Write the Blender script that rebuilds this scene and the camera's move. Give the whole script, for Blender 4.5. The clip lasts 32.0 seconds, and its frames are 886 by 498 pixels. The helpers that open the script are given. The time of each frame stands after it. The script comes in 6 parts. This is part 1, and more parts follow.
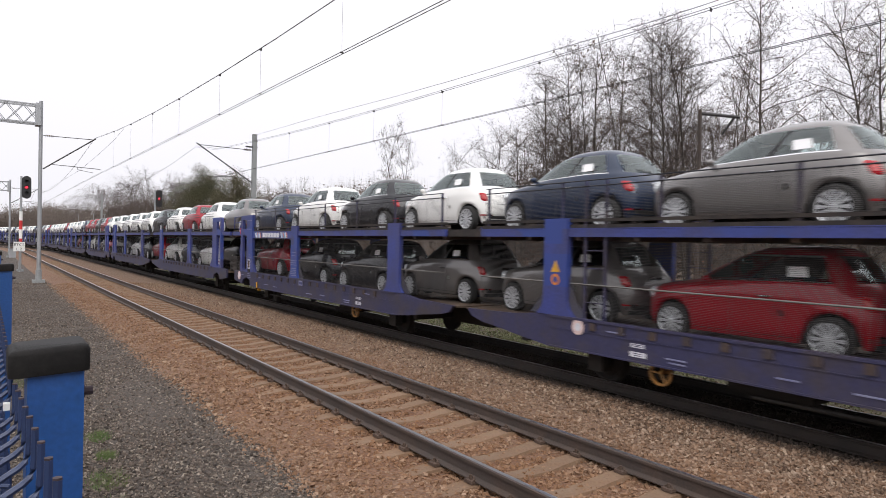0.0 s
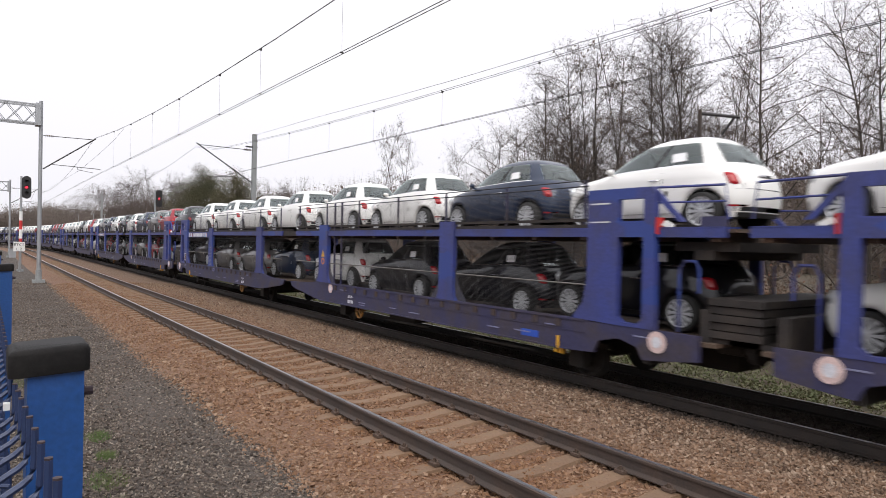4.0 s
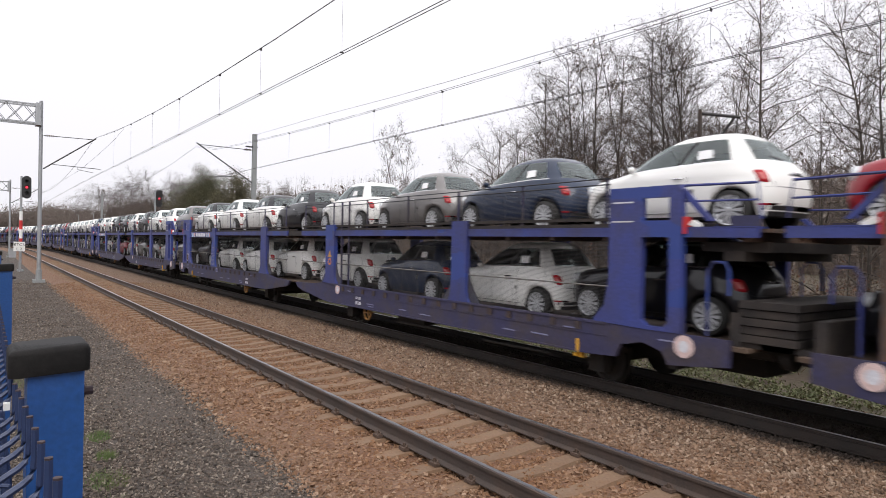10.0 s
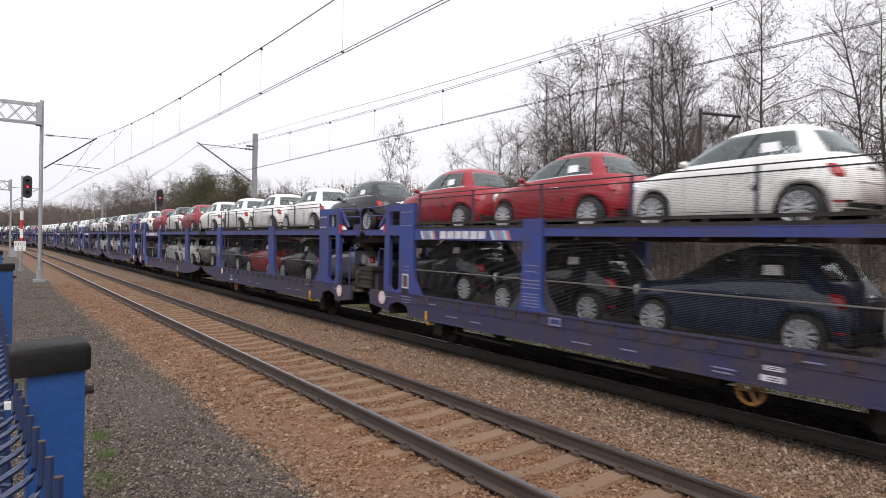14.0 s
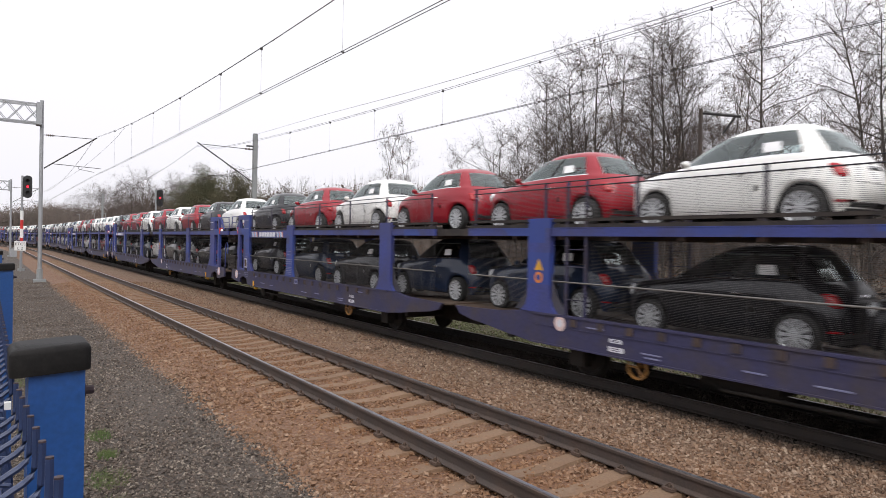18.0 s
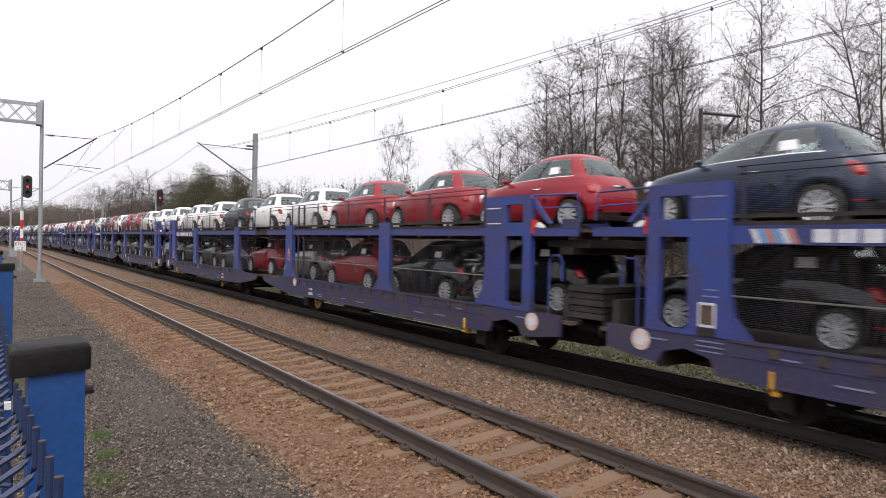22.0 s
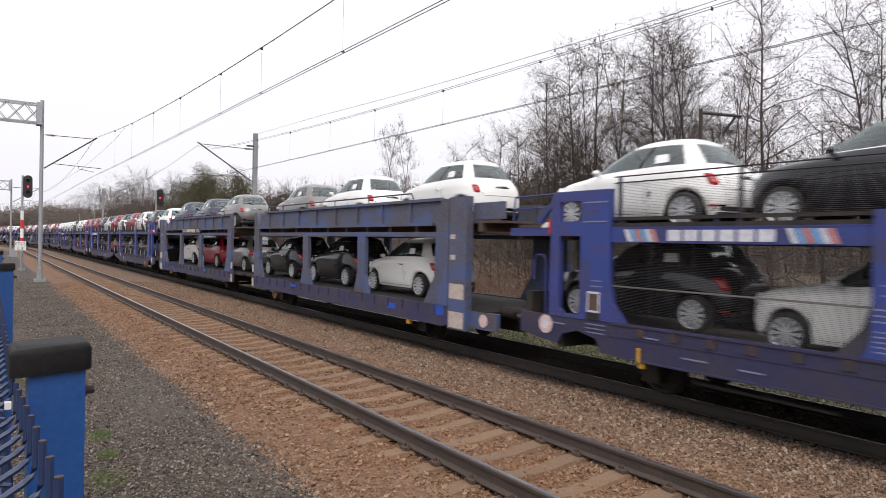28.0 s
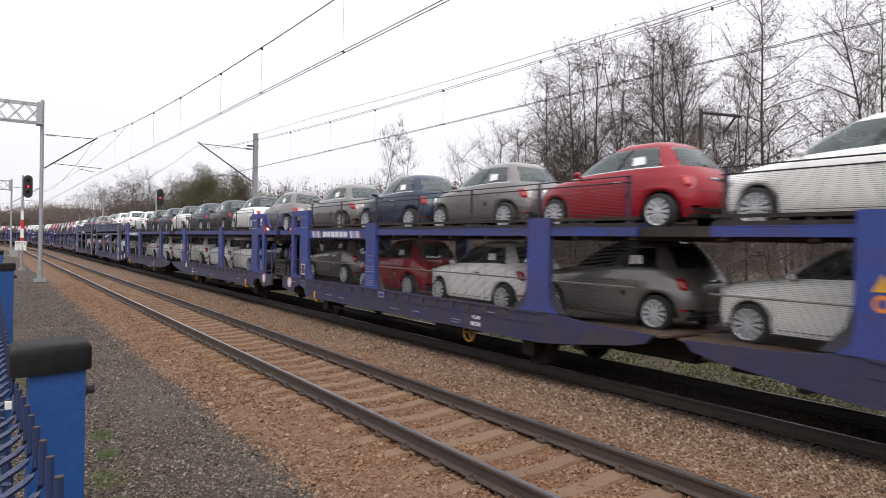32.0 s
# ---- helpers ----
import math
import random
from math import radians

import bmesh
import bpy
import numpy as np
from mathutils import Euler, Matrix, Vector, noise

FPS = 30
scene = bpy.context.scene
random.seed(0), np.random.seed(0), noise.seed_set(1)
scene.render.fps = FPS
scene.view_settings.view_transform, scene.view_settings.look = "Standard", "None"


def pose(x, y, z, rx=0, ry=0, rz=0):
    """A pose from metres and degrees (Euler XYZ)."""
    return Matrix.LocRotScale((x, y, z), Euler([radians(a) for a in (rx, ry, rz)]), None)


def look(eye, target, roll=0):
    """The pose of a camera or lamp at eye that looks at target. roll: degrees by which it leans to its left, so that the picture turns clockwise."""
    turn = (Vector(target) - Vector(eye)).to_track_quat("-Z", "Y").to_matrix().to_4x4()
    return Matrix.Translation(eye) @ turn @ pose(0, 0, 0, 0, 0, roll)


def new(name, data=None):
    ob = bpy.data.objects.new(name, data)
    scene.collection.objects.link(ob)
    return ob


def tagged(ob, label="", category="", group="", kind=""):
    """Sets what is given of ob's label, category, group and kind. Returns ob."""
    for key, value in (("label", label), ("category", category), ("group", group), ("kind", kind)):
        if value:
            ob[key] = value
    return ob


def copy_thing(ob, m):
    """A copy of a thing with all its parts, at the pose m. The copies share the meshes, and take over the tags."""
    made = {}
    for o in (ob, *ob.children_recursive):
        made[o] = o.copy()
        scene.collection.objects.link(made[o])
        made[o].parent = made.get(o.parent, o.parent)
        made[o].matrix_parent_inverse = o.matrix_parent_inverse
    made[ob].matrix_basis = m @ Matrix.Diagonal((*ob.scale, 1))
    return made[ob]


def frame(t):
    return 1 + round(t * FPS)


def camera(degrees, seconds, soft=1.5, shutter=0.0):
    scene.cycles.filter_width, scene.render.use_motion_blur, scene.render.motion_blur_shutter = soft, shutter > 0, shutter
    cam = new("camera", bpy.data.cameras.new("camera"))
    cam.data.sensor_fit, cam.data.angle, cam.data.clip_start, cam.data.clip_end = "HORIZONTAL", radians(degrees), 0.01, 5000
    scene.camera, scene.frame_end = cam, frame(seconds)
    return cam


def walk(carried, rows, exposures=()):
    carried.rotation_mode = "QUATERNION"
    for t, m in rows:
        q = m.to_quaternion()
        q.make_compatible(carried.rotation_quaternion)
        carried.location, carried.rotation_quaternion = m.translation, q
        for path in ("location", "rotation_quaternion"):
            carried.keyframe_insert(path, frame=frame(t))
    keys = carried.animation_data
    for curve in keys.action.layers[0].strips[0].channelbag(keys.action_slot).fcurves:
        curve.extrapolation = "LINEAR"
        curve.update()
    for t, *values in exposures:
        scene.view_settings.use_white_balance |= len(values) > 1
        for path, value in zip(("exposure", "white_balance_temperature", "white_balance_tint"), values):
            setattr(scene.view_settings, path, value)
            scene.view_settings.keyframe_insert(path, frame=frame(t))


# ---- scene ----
# World: x across the line to the camera's right, y along the line, z up; the rail heads lie at z = 0.
EYE = Vector((0.0, 0.0, 2.159))
YAW, PITCH, ROLL = 35.142, -0.462, 1.186
cam = camera(68.57, 32.0, 0.65, 0.25)


def aim(turn, tip):
    """The camera's pose, turned and tipped by a little from the first aim."""
    a, b = radians(YAW + turn), radians(PITCH + tip)
    return look(EYE, EYE + Vector((math.sin(a) * math.cos(b), math.cos(a) * math.cos(b), math.sin(b))), ROLL)


walk(cam, [(0, aim(0, 0)), (9, aim(0, 0)), (13, aim(-0.05, -0.05)), (20, aim(-0.06, -0.06)), (32, aim(-0.09, -0.08))])

# ---- light: a bright overcast sky ----
world = bpy.data.worlds.new("overcast")
scene.world = world
world.use_nodes = True
wn, wl = world.node_tree.nodes, world.node_tree.links
wn.clear()
sky = wn.new("ShaderNodeTexSky")
sky.sky_type, sky.sun_disc = "NISHITA", False
sky.sun_elevation, sky.sun_rotation = radians(38), radians(200)
sky.dust_density, sky.ozone_density = 4.0, 1.0
grey = wn.new("ShaderNodeHueSaturation")
grey.inputs["Saturation"].default_value = 0.12
veil = wn.new("ShaderNodeMix")
veil.data_type = "RGBA"
veil.inputs["Factor"].default_value = 0.90
towards, height, square, thick = (wn.new("ShaderNode" + k) for k in ("TexCoord", "SeparateXYZ", "Math", "Mix"))
square.operation, square.use_clamp = "MULTIPLY", True
thick.data_type = "RGBA"
thick.inputs["A"].default_value = (5.72, 5.62, 6.0, 1)
thick.inputs["B"].default_value = (12.6, 12.5, 13.1, 1)
bg = wn.new("ShaderNodeBackground")
bg.inputs["Strength"].default_value = 0.175
wout = wn.new("ShaderNodeOutputWorld")
wl.new(sky.outputs["Color"], grey.inputs["Color"])
wl.new(grey.outputs["Color"], veil.inputs["A"])
wl.new(towards.outputs["Generated"], height.inputs["Vector"])
wl.new(height.outputs["Z"], square.inputs[0])
wl.new(height.outputs["Z"], square.inputs[1])
wl.new(square.outputs["Value"], thick.inputs["Factor"])
wl.new(thick.outputs["Result"], veil.inputs["B"])
wl.new(veil.outputs["Result"], bg.inputs["Color"])
wl.new(bg.outputs["Background"], wout.inputs["Surface"])
sun = new("sun", bpy.data.lights.new("sun", "SUN"))
sun.data.energy, sun.data.angle, sun.data.color = 1.5, radians(40), (1.0, 0.97, 0.93)
sun.matrix_basis = look((-20, -25, 40), (0, 10, 0))
scene.view_settings.exposure = 0.0


# ---- materials ----
def mat(name, base, rough=0.6, metal=0.0, spots=0.25, size=3.0, grain=40.0, bump=0.15, second=None, coat=0.0, rand=0.0, dist=0.01):
    """A surface with blotches of a second colour at one scale, grain at another and a fine relief."""
    m = bpy.data.materials.new(name)
    m.use_nodes = True
    n, l = m.node_tree.nodes, m.node_tree.links
    p = n["Principled BSDF"]
    p.inputs["Roughness"].default_value, p.inputs["Metallic"].default_value = rough, metal
    p.inputs["Coat Weight"].default_value = coat
    if coat:
        p.inputs["Specular IOR Level"].default_value = 0.15
    p.inputs["Coat Roughness"].default_value = 0.03
    co = n.new("ShaderNodeTexCoord")
    big, fine = n.new("ShaderNodeTexNoise"), n.new("ShaderNodeTexNoise")
    big.inputs["Scale"].default_value, big.inputs["Detail"].default_value = size, 6
    big.inputs["Roughness"].default_value = 0.65
    fine.inputs["Scale"].default_value, fine.inputs["Detail"].default_value = grain, 4
    ramp = n.new("ShaderNodeValToRGB")
    ramp.color_ramp.elements[0].position, ramp.color_ramp.elements[1].position = 0.42, 0.68
    second = second or tuple(c * (1 - 0.55) for c in base)
    ramp.color_ramp.elements[0].color, ramp.color_ramp.elements[1].color = (0, 0, 0, 1), (spots, spots, spots, 1)
    mix = n.new("ShaderNodeMix")
    mix.data_type = "RGBA"
    mix.inputs["A"].default_value, mix.inputs["B"].default_value = (*base, 1), (*second, 1)
    val = n.new("ShaderNodeMapRange")
    val.inputs["To Min"].default_value, val.inputs["To Max"].default_value = 1 - min(0.45, spots * 0.8), 1 + min(0.45, spots * 0.8)
    hsv = n.new("ShaderNodeHueSaturation")
    l.new(co.outputs["Object"], big.inputs["Vector"])
    l.new(co.outputs["Object"], fine.inputs["Vector"])
    l.new(big.outputs["Fac"], ramp.inputs["Fac"])
    l.new(ramp.outputs["Color"], mix.inputs["Factor"])
    l.new(fine.outputs["Fac"], val.inputs["Value"])
    last = val.outputs["Result"]
    if rand:
        info, add, rr = n.new("ShaderNodeObjectInfo"), n.new("ShaderNodeMath"), n.new("ShaderNodeMapRange")
        rr.inputs["To Min"].default_value, rr.inputs["To Max"].default_value = 1 - rand, 1 + rand
        add.operation = "MULTIPLY"
        l.new(info.outputs["Random"], rr.inputs["Value"])
        l.new(last, add.inputs[0])
        l.new(rr.outputs["Result"], add.inputs[1])
        last = add.outputs["Value"]
    l.new(last, hsv.inputs["Value"])
    l.new(mix.outputs["Result"], hsv.inputs["Color"])
    l.new(hsv.outputs["Color"], p.inputs["Base Color"])
    if bump:
        b = n.new("ShaderNodeBump")
        b.inputs["Strength"].default_value, b.inputs["Distance"].default_value = bump, dist
        l.new(fine.outputs["Fac"], b.inputs["Height"])
        l.new(b.outputs["Normal"], p.inputs["Normal"])
    return m


def glass(name, tint, clear, rough=0.02):
    """A thin pane: light passes it, tinted, and it mirrors at a slant."""
    m = bpy.data.materials.new(name)
    m.use_nodes = True
    n, l = m.node_tree.nodes, m.node_tree.links
    n.remove(n["Principled BSDF"])
    t, g, d, f, x, y = (n.new("ShaderNode" + k) for k in ("BsdfTransparent", "BsdfGlossy", "BsdfDiffuse", "Fresnel", "MixShader", "MixShader"))
    t.inputs["Color"].default_value = (*tint, 1)
    d.inputs["Color"].default_value = (0.24, 0.26, 0.255, 1)
    g.inputs["Roughness"].default_value = rough
    g.inputs["Color"].default_value = (0.92, 1.0, 0.99, 1)
    f.inputs["IOR"].default_value = 1.85
    y.inputs["Fac"].default_value = clear
    l.new(d.outputs["BSDF"], y.inputs[1])
    l.new(t.outputs["BSDF"], y.inputs[2])
    l.new(f.outputs["Fac"], x.inputs["Fac"])
    l.new(y.outputs["Shader"], x.inputs[1])
    l.new(g.outputs["BSDF"], x.inputs[2])
    l.new(x.outputs["Shader"], n["Material Output"].inputs["Surface"])
    return m


def glow(name, colour, strength):
    m = bpy.data.materials.new(name)
    m.use_nodes = True
    p = m.node_tree.nodes["Principled BSDF"]
    p.inputs["Base Color"].default_value = (*colour, 1)
    p.inputs["Emission Color"].default_value, p.inputs["Emission Strength"].default_value = (*colour, 1), strength
    return m


PAINT = {
    "W": mat("white car paint", (0.77, 0.76, 0.735), 0.32, 0, 0.06, 1.5, 90, 0.02, (0.62, 0.60, 0.55), 0.6),
    "K": mat("anthracite car paint", (0.008, 0.008, 0.011), 0.42, 0.1, 0.15, 1.5, 300, 0.02, (0.016, 0.015, 0.015), 0.8),
    "G": mat("grey metallic car paint", (0.165, 0.155, 0.150), 0.32, 0.45, 0.12, 1.5, 300, 0.02, (0.21, 0.19, 0.175), 1.0),
    "B": mat("dark blue car paint", (0.012, 0.022, 0.050), 0.42, 0.1, 0.12, 1.5, 300, 0.02, (0.018, 0.028, 0.05), 0.8),
    "R": mat("red car paint", (0.255, 0.008, 0.018), 0.42, 0.0, 0.10, 1.5, 300, 0.02, (0.27, 0.014, 0.018), 0.7),
}
CAR_GLASS = glass("tinted car glass", (0.80, 0.89, 0.88), 0.97)
BLACK = mat("black plastic", (0.018, 0.018, 0.019), 0.6, 0, 0.2, 8, 120, 0.05)
TYRE = mat("tyre rubber", (0.017, 0.017, 0.017), 0.85, 0, 0.3, 9, 60, 0.1, (0.05, 0.045, 0.04))
RIM = mat("silver wheel trim", (0.50, 0.51, 0.53), 0.35, 0.35, 0.15, 7, 80, 0.02, (0.3, 0.28, 0.26))
LINER = mat("light grey headliner", (0.52, 0.52, 0.50), 0.9, 0, 0.1, 6, 100, 0.02)
SEAT = mat("dark seat cloth", (0.03, 0.03, 0.033), 0.9, 0, 0.2, 6, 200, 0.05)
LAMP_RED = mat("red lamp plastic", (0.33, 0.010, 0.016), 0.12, 0, 0.1, 20, 200, 0.0, None, 0.5)
LAMP_PINK = mat("pale red lamp core", (0.46, 0.07, 0.07), 0.15, 0, 0.1, 20, 200, 0.0, None, 0.5)
LAMP_CLEAR = mat("clear lamp lens", (0.62, 0.64, 0.66), 0.08, 0.2, 0.1, 20, 200, 0.0, None, 0.5)
CHROME = mat("chrome", (0.62, 0.62, 0.63), 0.18, 0.9, 0.1, 20, 200, 0.0)
PAPER = mat("white paper", (0.82, 0.82, 0.82), 0.8, 0, 0.05, 9, 60, 0.0)
BLUE = mat("weathered blue wagon paint", (0.034, 0.046, 0.195), 0.55, 0, 0.6, 1.3, 24, 0.12, (0.045, 0.040, 0.065), 0.0, 0.08)
BLUE_OLD = mat("faded grey-blue wagon paint", (0.074, 0.083, 0.138), 0.62, 0, 0.85, 1.2, 18, 0.15, (0.078, 0.062, 0.058), 0.0, 0.08)


def touched_up(m, scale, tint, share):
    """Squarish patches of fresher paint brushed over an old coat."""
    n, l = m.node_tree.nodes, m.node_tree.links
    p = n["Principled BSDF"]
    old = p.inputs["Base Color"].links[0].from_socket
    co, vor, sep, cut, mix, warp = (n.new("ShaderNode" + k) for k in ("TexCoord", "TexVoronoi", "SeparateColor", "MapRange", "Mix", "Mapping"))
    vor.distance = "CHEBYCHEV"
    vor.inputs["Scale"].default_value = scale
    vor.inputs["Randomness"].default_value = 0.75
    warp.inputs["Scale"].default_value = (0.01, 0.8, 1.7)
    cut.inputs["From Min"].default_value, cut.inputs["From Max"].default_value = 1 - share, 1 - share + 0.25
    cut.inputs["To Max"].default_value = 0.85
    mix.data_type = "RGBA"
    mix.inputs["B"].default_value = (*tint, 1)
    l.new(co.outputs["Object"], warp.inputs["Vector"])
    l.new(warp.outputs["Vector"], vor.inputs["Vector"])
    l.new(vor.outputs["Color"], sep.inputs["Color"])
    l.new(sep.outputs["Red"], cut.inputs["Value"])
    l.new(cut.outputs["Result"], mix.inputs["Factor"])
    l.new(old, mix.inputs["A"])
    l.new(mix.outputs["Result"], p.inputs["Base Color"])


touched_up(BLUE_OLD, 1.6, (0.064, 0.090, 0.205), 0.45)
touched_up(BLUE, 1.1, (0.024, 0.050, 0.225), 0.4)
BLUE_DEEP = mat("fresh blue paint patch", (0.020, 0.075, 0.42), 0.5, 0, 0.2, 5, 40, 0.05)
BLUE_SILL = mat("dirty blue sill paint", (0.030, 0.029, 0.078), 0.6, 0, 0.9, 1.6, 22, 0.15, (0.052, 0.040, 0.040), 0.0, 0.1)
RUST = mat("rusty dark steel", (0.070, 0.052, 0.042), 0.8, 0.1, 0.7, 3, 50, 0.3, (0.14, 0.075, 0.045))
DECK = mat("brown rusted deck plate", (0.115, 0.075, 0.050), 0.85, 0.1, 0.7, 2.2, 60, 0.3, (0.055, 0.045, 0.04))
GEAR = mat("sooty running gear", (0.016, 0.014, 0.013), 0.8, 0.1, 0.6, 4, 60, 0.3, (0.04, 0.03, 0.022))
WIRE = mat("grey mesh wire", (0.075, 0.071, 0.073), 0.6, 0.2, 0.4, 6, 60, 0.0)
FLARE = mat("dull blue-grey screen plate", (0.058, 0.056, 0.078), 0.7, 0.1, 0.6, 3, 50, 0.1, (0.075, 0.062, 0.058))
POCKET = mat("rust-brown stake pocket", (0.050, 0.037, 0.040), 0.8, 0.1, 0.7, 5, 50, 0.2, (0.085, 0.052, 0.035))
FLAP = mat("grimy dark ramp plate", (0.022, 0.018, 0.017), 0.8, 0.1, 0.7, 3, 50, 0.3, (0.060, 0.045, 0.036))
BAR_PALE = mat("worn grey screen bar", (0.150, 0.140, 0.130), 0.6, 0.2, 0.5, 4, 60, 0.0, (0.07, 0.065, 0.06))
BAR_DARK = mat("dark rail tube", (0.022, 0.023, 0.030), 0.5, 0.3, 0.3, 4, 60, 0.0)
MARK = mat("white wagon lettering", (0.62, 0.62, 0.66), 0.6, 0, 0.4, 8, 60, 0.0, (0.25, 0.25, 0.34))
MARK_FAINT = mat("worn pale lettering", (0.21, 0.21, 0.31), 0.6, 0, 0.6, 9, 60, 0.0, (0.09, 0.10, 0.26))
OCHRE = mat("ochre paint", (0.26, 0.12, 0.025), 0.6, 0, 0.7, 9, 60, 0.05, (0.12, 0.07, 0.03))
YELLOW = mat("yellow paint", (0.62, 0.33, 0.025), 0.5, 0, 0.5, 6, 60, 0.05, (0.30, 0.15, 0.03))
ORANGE = mat("orange sign", (0.62, 0.20, 0.03), 0.5, 0, 0.2, 6, 60, 0.0)
LABEL = mat("grimy pinkish label panel", (0.50, 0.42, 0.38), 0.7, 0, 0.6, 9, 60, 0.0, (0.30, 0.22, 0.18))
DISC = mat("pale pink disc", (0.62, 0.47, 0.45), 0.6, 0, 0.5, 12, 60, 0.0, (0.42, 0.30, 0.28))
STRIPE_LB = mat("light blue stripe", (0.16, 0.36, 0.62), 0.55, 0, 0.3, 6, 60, 0.0)
STRIPE_RD = mat("salmon stripe", (0.50, 0.20, 0.17), 0.55, 0, 0.3, 6, 60, 0.0)
SIGN_RED = mat("red enamel", (0.52, 0.03, 0.03), 0.4, 0, 0.2, 6, 60, 0.0)
SIGN_WHITE = mat("white enamel", (0.74, 0.74, 0.72), 0.45, 0, 0.25, 5, 60, 0.0, (0.5, 0.48, 0.44))
SIGN_BLACK = mat("black lettering", (0.02, 0.02, 0.02), 0.6, 0, 0.1, 5, 60, 0.0)


# ---- mesh helpers ----
class Geo:
    """Faces gathered into one mesh."""

    def __init__(self):
        self.v, self.f, self.m = [], [], []

    def add(self, vs, fs, mi=0):
        o = len(self.v)
        self.v += [tuple(p) for p in vs]
        self.f += [tuple(i + o for i in f) for f in fs]
        self.m += [mi] * len(fs)
        return self

    def box(self, x0, x1, y0, y1, z0, z1, mi=0):
        vs = [(x, y, z) for x in (x0, x1) for y in (y0, y1) for z in (z0, z1)]
        return self.add(vs, [(0, 1, 3, 2), (4, 6, 7, 5), (0, 4, 5, 1), (2, 3, 7, 6), (0, 2, 6, 4), (1, 5, 7, 3)], mi)

    def slab(self, pts, x0, x1, mi=0):
        """A plate of outline pts (y, z), from x0 to x1."""
        n = len(pts)
        vs = [(x0, *p) for p in pts] + [(x1, *p) for p in pts]
        fs = [tuple(range(n))[::-1], tuple(range(n, 2 * n))] + [(i, (i + 1) % n, n + (i + 1) % n, n + i) for i in range(n)]
        return self.add(vs, fs, mi)

    def tube(self, path, r, n=6, mi=0, r2=None, cap=True):
        path = [Vector(p) for p in path]
        vs, fs = [], []
        for i, p in enumerate(path):
            d = (path[min(i + 1, len(path) - 1)] - path[max(i - 1, 0)]).normalized()
            a = d.cross(Vector((0, 0, 1)) if abs(d.z) < 0.9 else Vector((1, 0, 0))).normalized()
            b = d.cross(a)
            rr = r if r2 is None else r + (r2 - r) * i / max(1, len(path) - 1)
            vs += [p + rr * (math.cos(6.28319 * k / n) * a + math.sin(6.28319 * k / n) * b) for k in range(n)]
        for i in range(len(path) - 1):
            fs += [(i * n + k, i * n + (k + 1) % n, (i + 1) * n + (k + 1) % n, (i + 1) * n + k) for k in range(n)]
        if cap:
            fs += [tuple(range(n))[::-1], tuple(range(len(vs) - n, len(vs)))]
        return self.add(vs, fs, mi)

    def lathe(self, prof, n=16, at=(0, 0, 0), mi=0, cap=True):
        """Rings of prof (x, radius) round the x axis."""
        vs, fs = [], []
        for x, r in prof:
            vs += [(at[0] + x, at[1] + r * math.cos(6.28319 * k / n), at[2] + r * math.sin(6.28319 * k / n)) for k in range(n)]
        for i in range(len(prof) - 1):
            fs += [(i * n + k, i * n + (k + 1) % n, (i + 1) * n + (k + 1) % n, (i + 1) * n + k) for k in range(n)]
        if cap:
            fs += [tuple(range(n))[::-1], tuple(range(len(vs) - n, len(vs)))]
        return self.add(vs, fs, mi)

    def ball(self, at, rx, ry, rz, n=8, k=5, mi=0):
        vs, fs = [], []
        for i in range(1, k):
            a = math.pi * i / k
            vs += [(at[0] + rx * math.sin(a) * math.cos(6.28319 * j / n), at[1] + ry * math.sin(a) * math.sin(6.28319 * j / n), at[2] + rz * math.cos(a)) for j in range(n)]
        for i in range(k - 2):
            fs += [(i * n + j, (i + 1) * n + j, (i + 1) * n + (j + 1) % n, i * n + (j + 1) % n) for j in range(n)]
        fs += [tuple(range(n)), tuple(range(len(vs) - n, len(vs)))[::-1]]
        return self.add(vs, fs, mi)

    def mesh(self, name, mats, smooth=False):
        me = bpy.data.meshes.new(name)
        me.from_pydata(self.v, [], self.f)
        for m in mats if isinstance(mats, (list, tuple)) else [mats]:
            me.materials.append(m)
        me.polygons.foreach_set("material_index", self.m)
        if smooth:
            me.polygons.foreach_set("use_smooth", [True] * len(me.polygons))
            me.set_sharp_from_angle(angle=radians(38))
        me.update()
        return me


def part(name, geo, mats, parent=None, label="", smooth=False, at=None):
    """Links a Geo (or a mesh) as one mesh object under a thing or a part."""
    ob = new(name, geo.mesh(name, mats, smooth) if isinstance(geo, Geo) else geo)
    if parent:
        ob.parent = parent
    if at is not None:
        ob.matrix_basis = at if isinstance(at, Matrix) else Matrix.Translation(at)
    if label:
        tagged(ob, label)
    return ob


# ---- the line: straight, then a wide bend to the left ----
NEAR, FAR, FAR_Z = 4.767, 9.48, -0.123
BEND, RADIUS = 102.4, 606.0


def on_line(x, s, z=0.0):
    """The place x metres right of the camera's line and s metres along, and the heading there."""
    if s <= BEND:
        return Vector((x, s, z)), 0.0
    a = (s - BEND) / RADIUS
    return Vector((-RADIUS * (1 - math.cos(a)) + x * math.cos(a), BEND + RADIUS * math.sin(a) + x * math.sin(a), z)), a



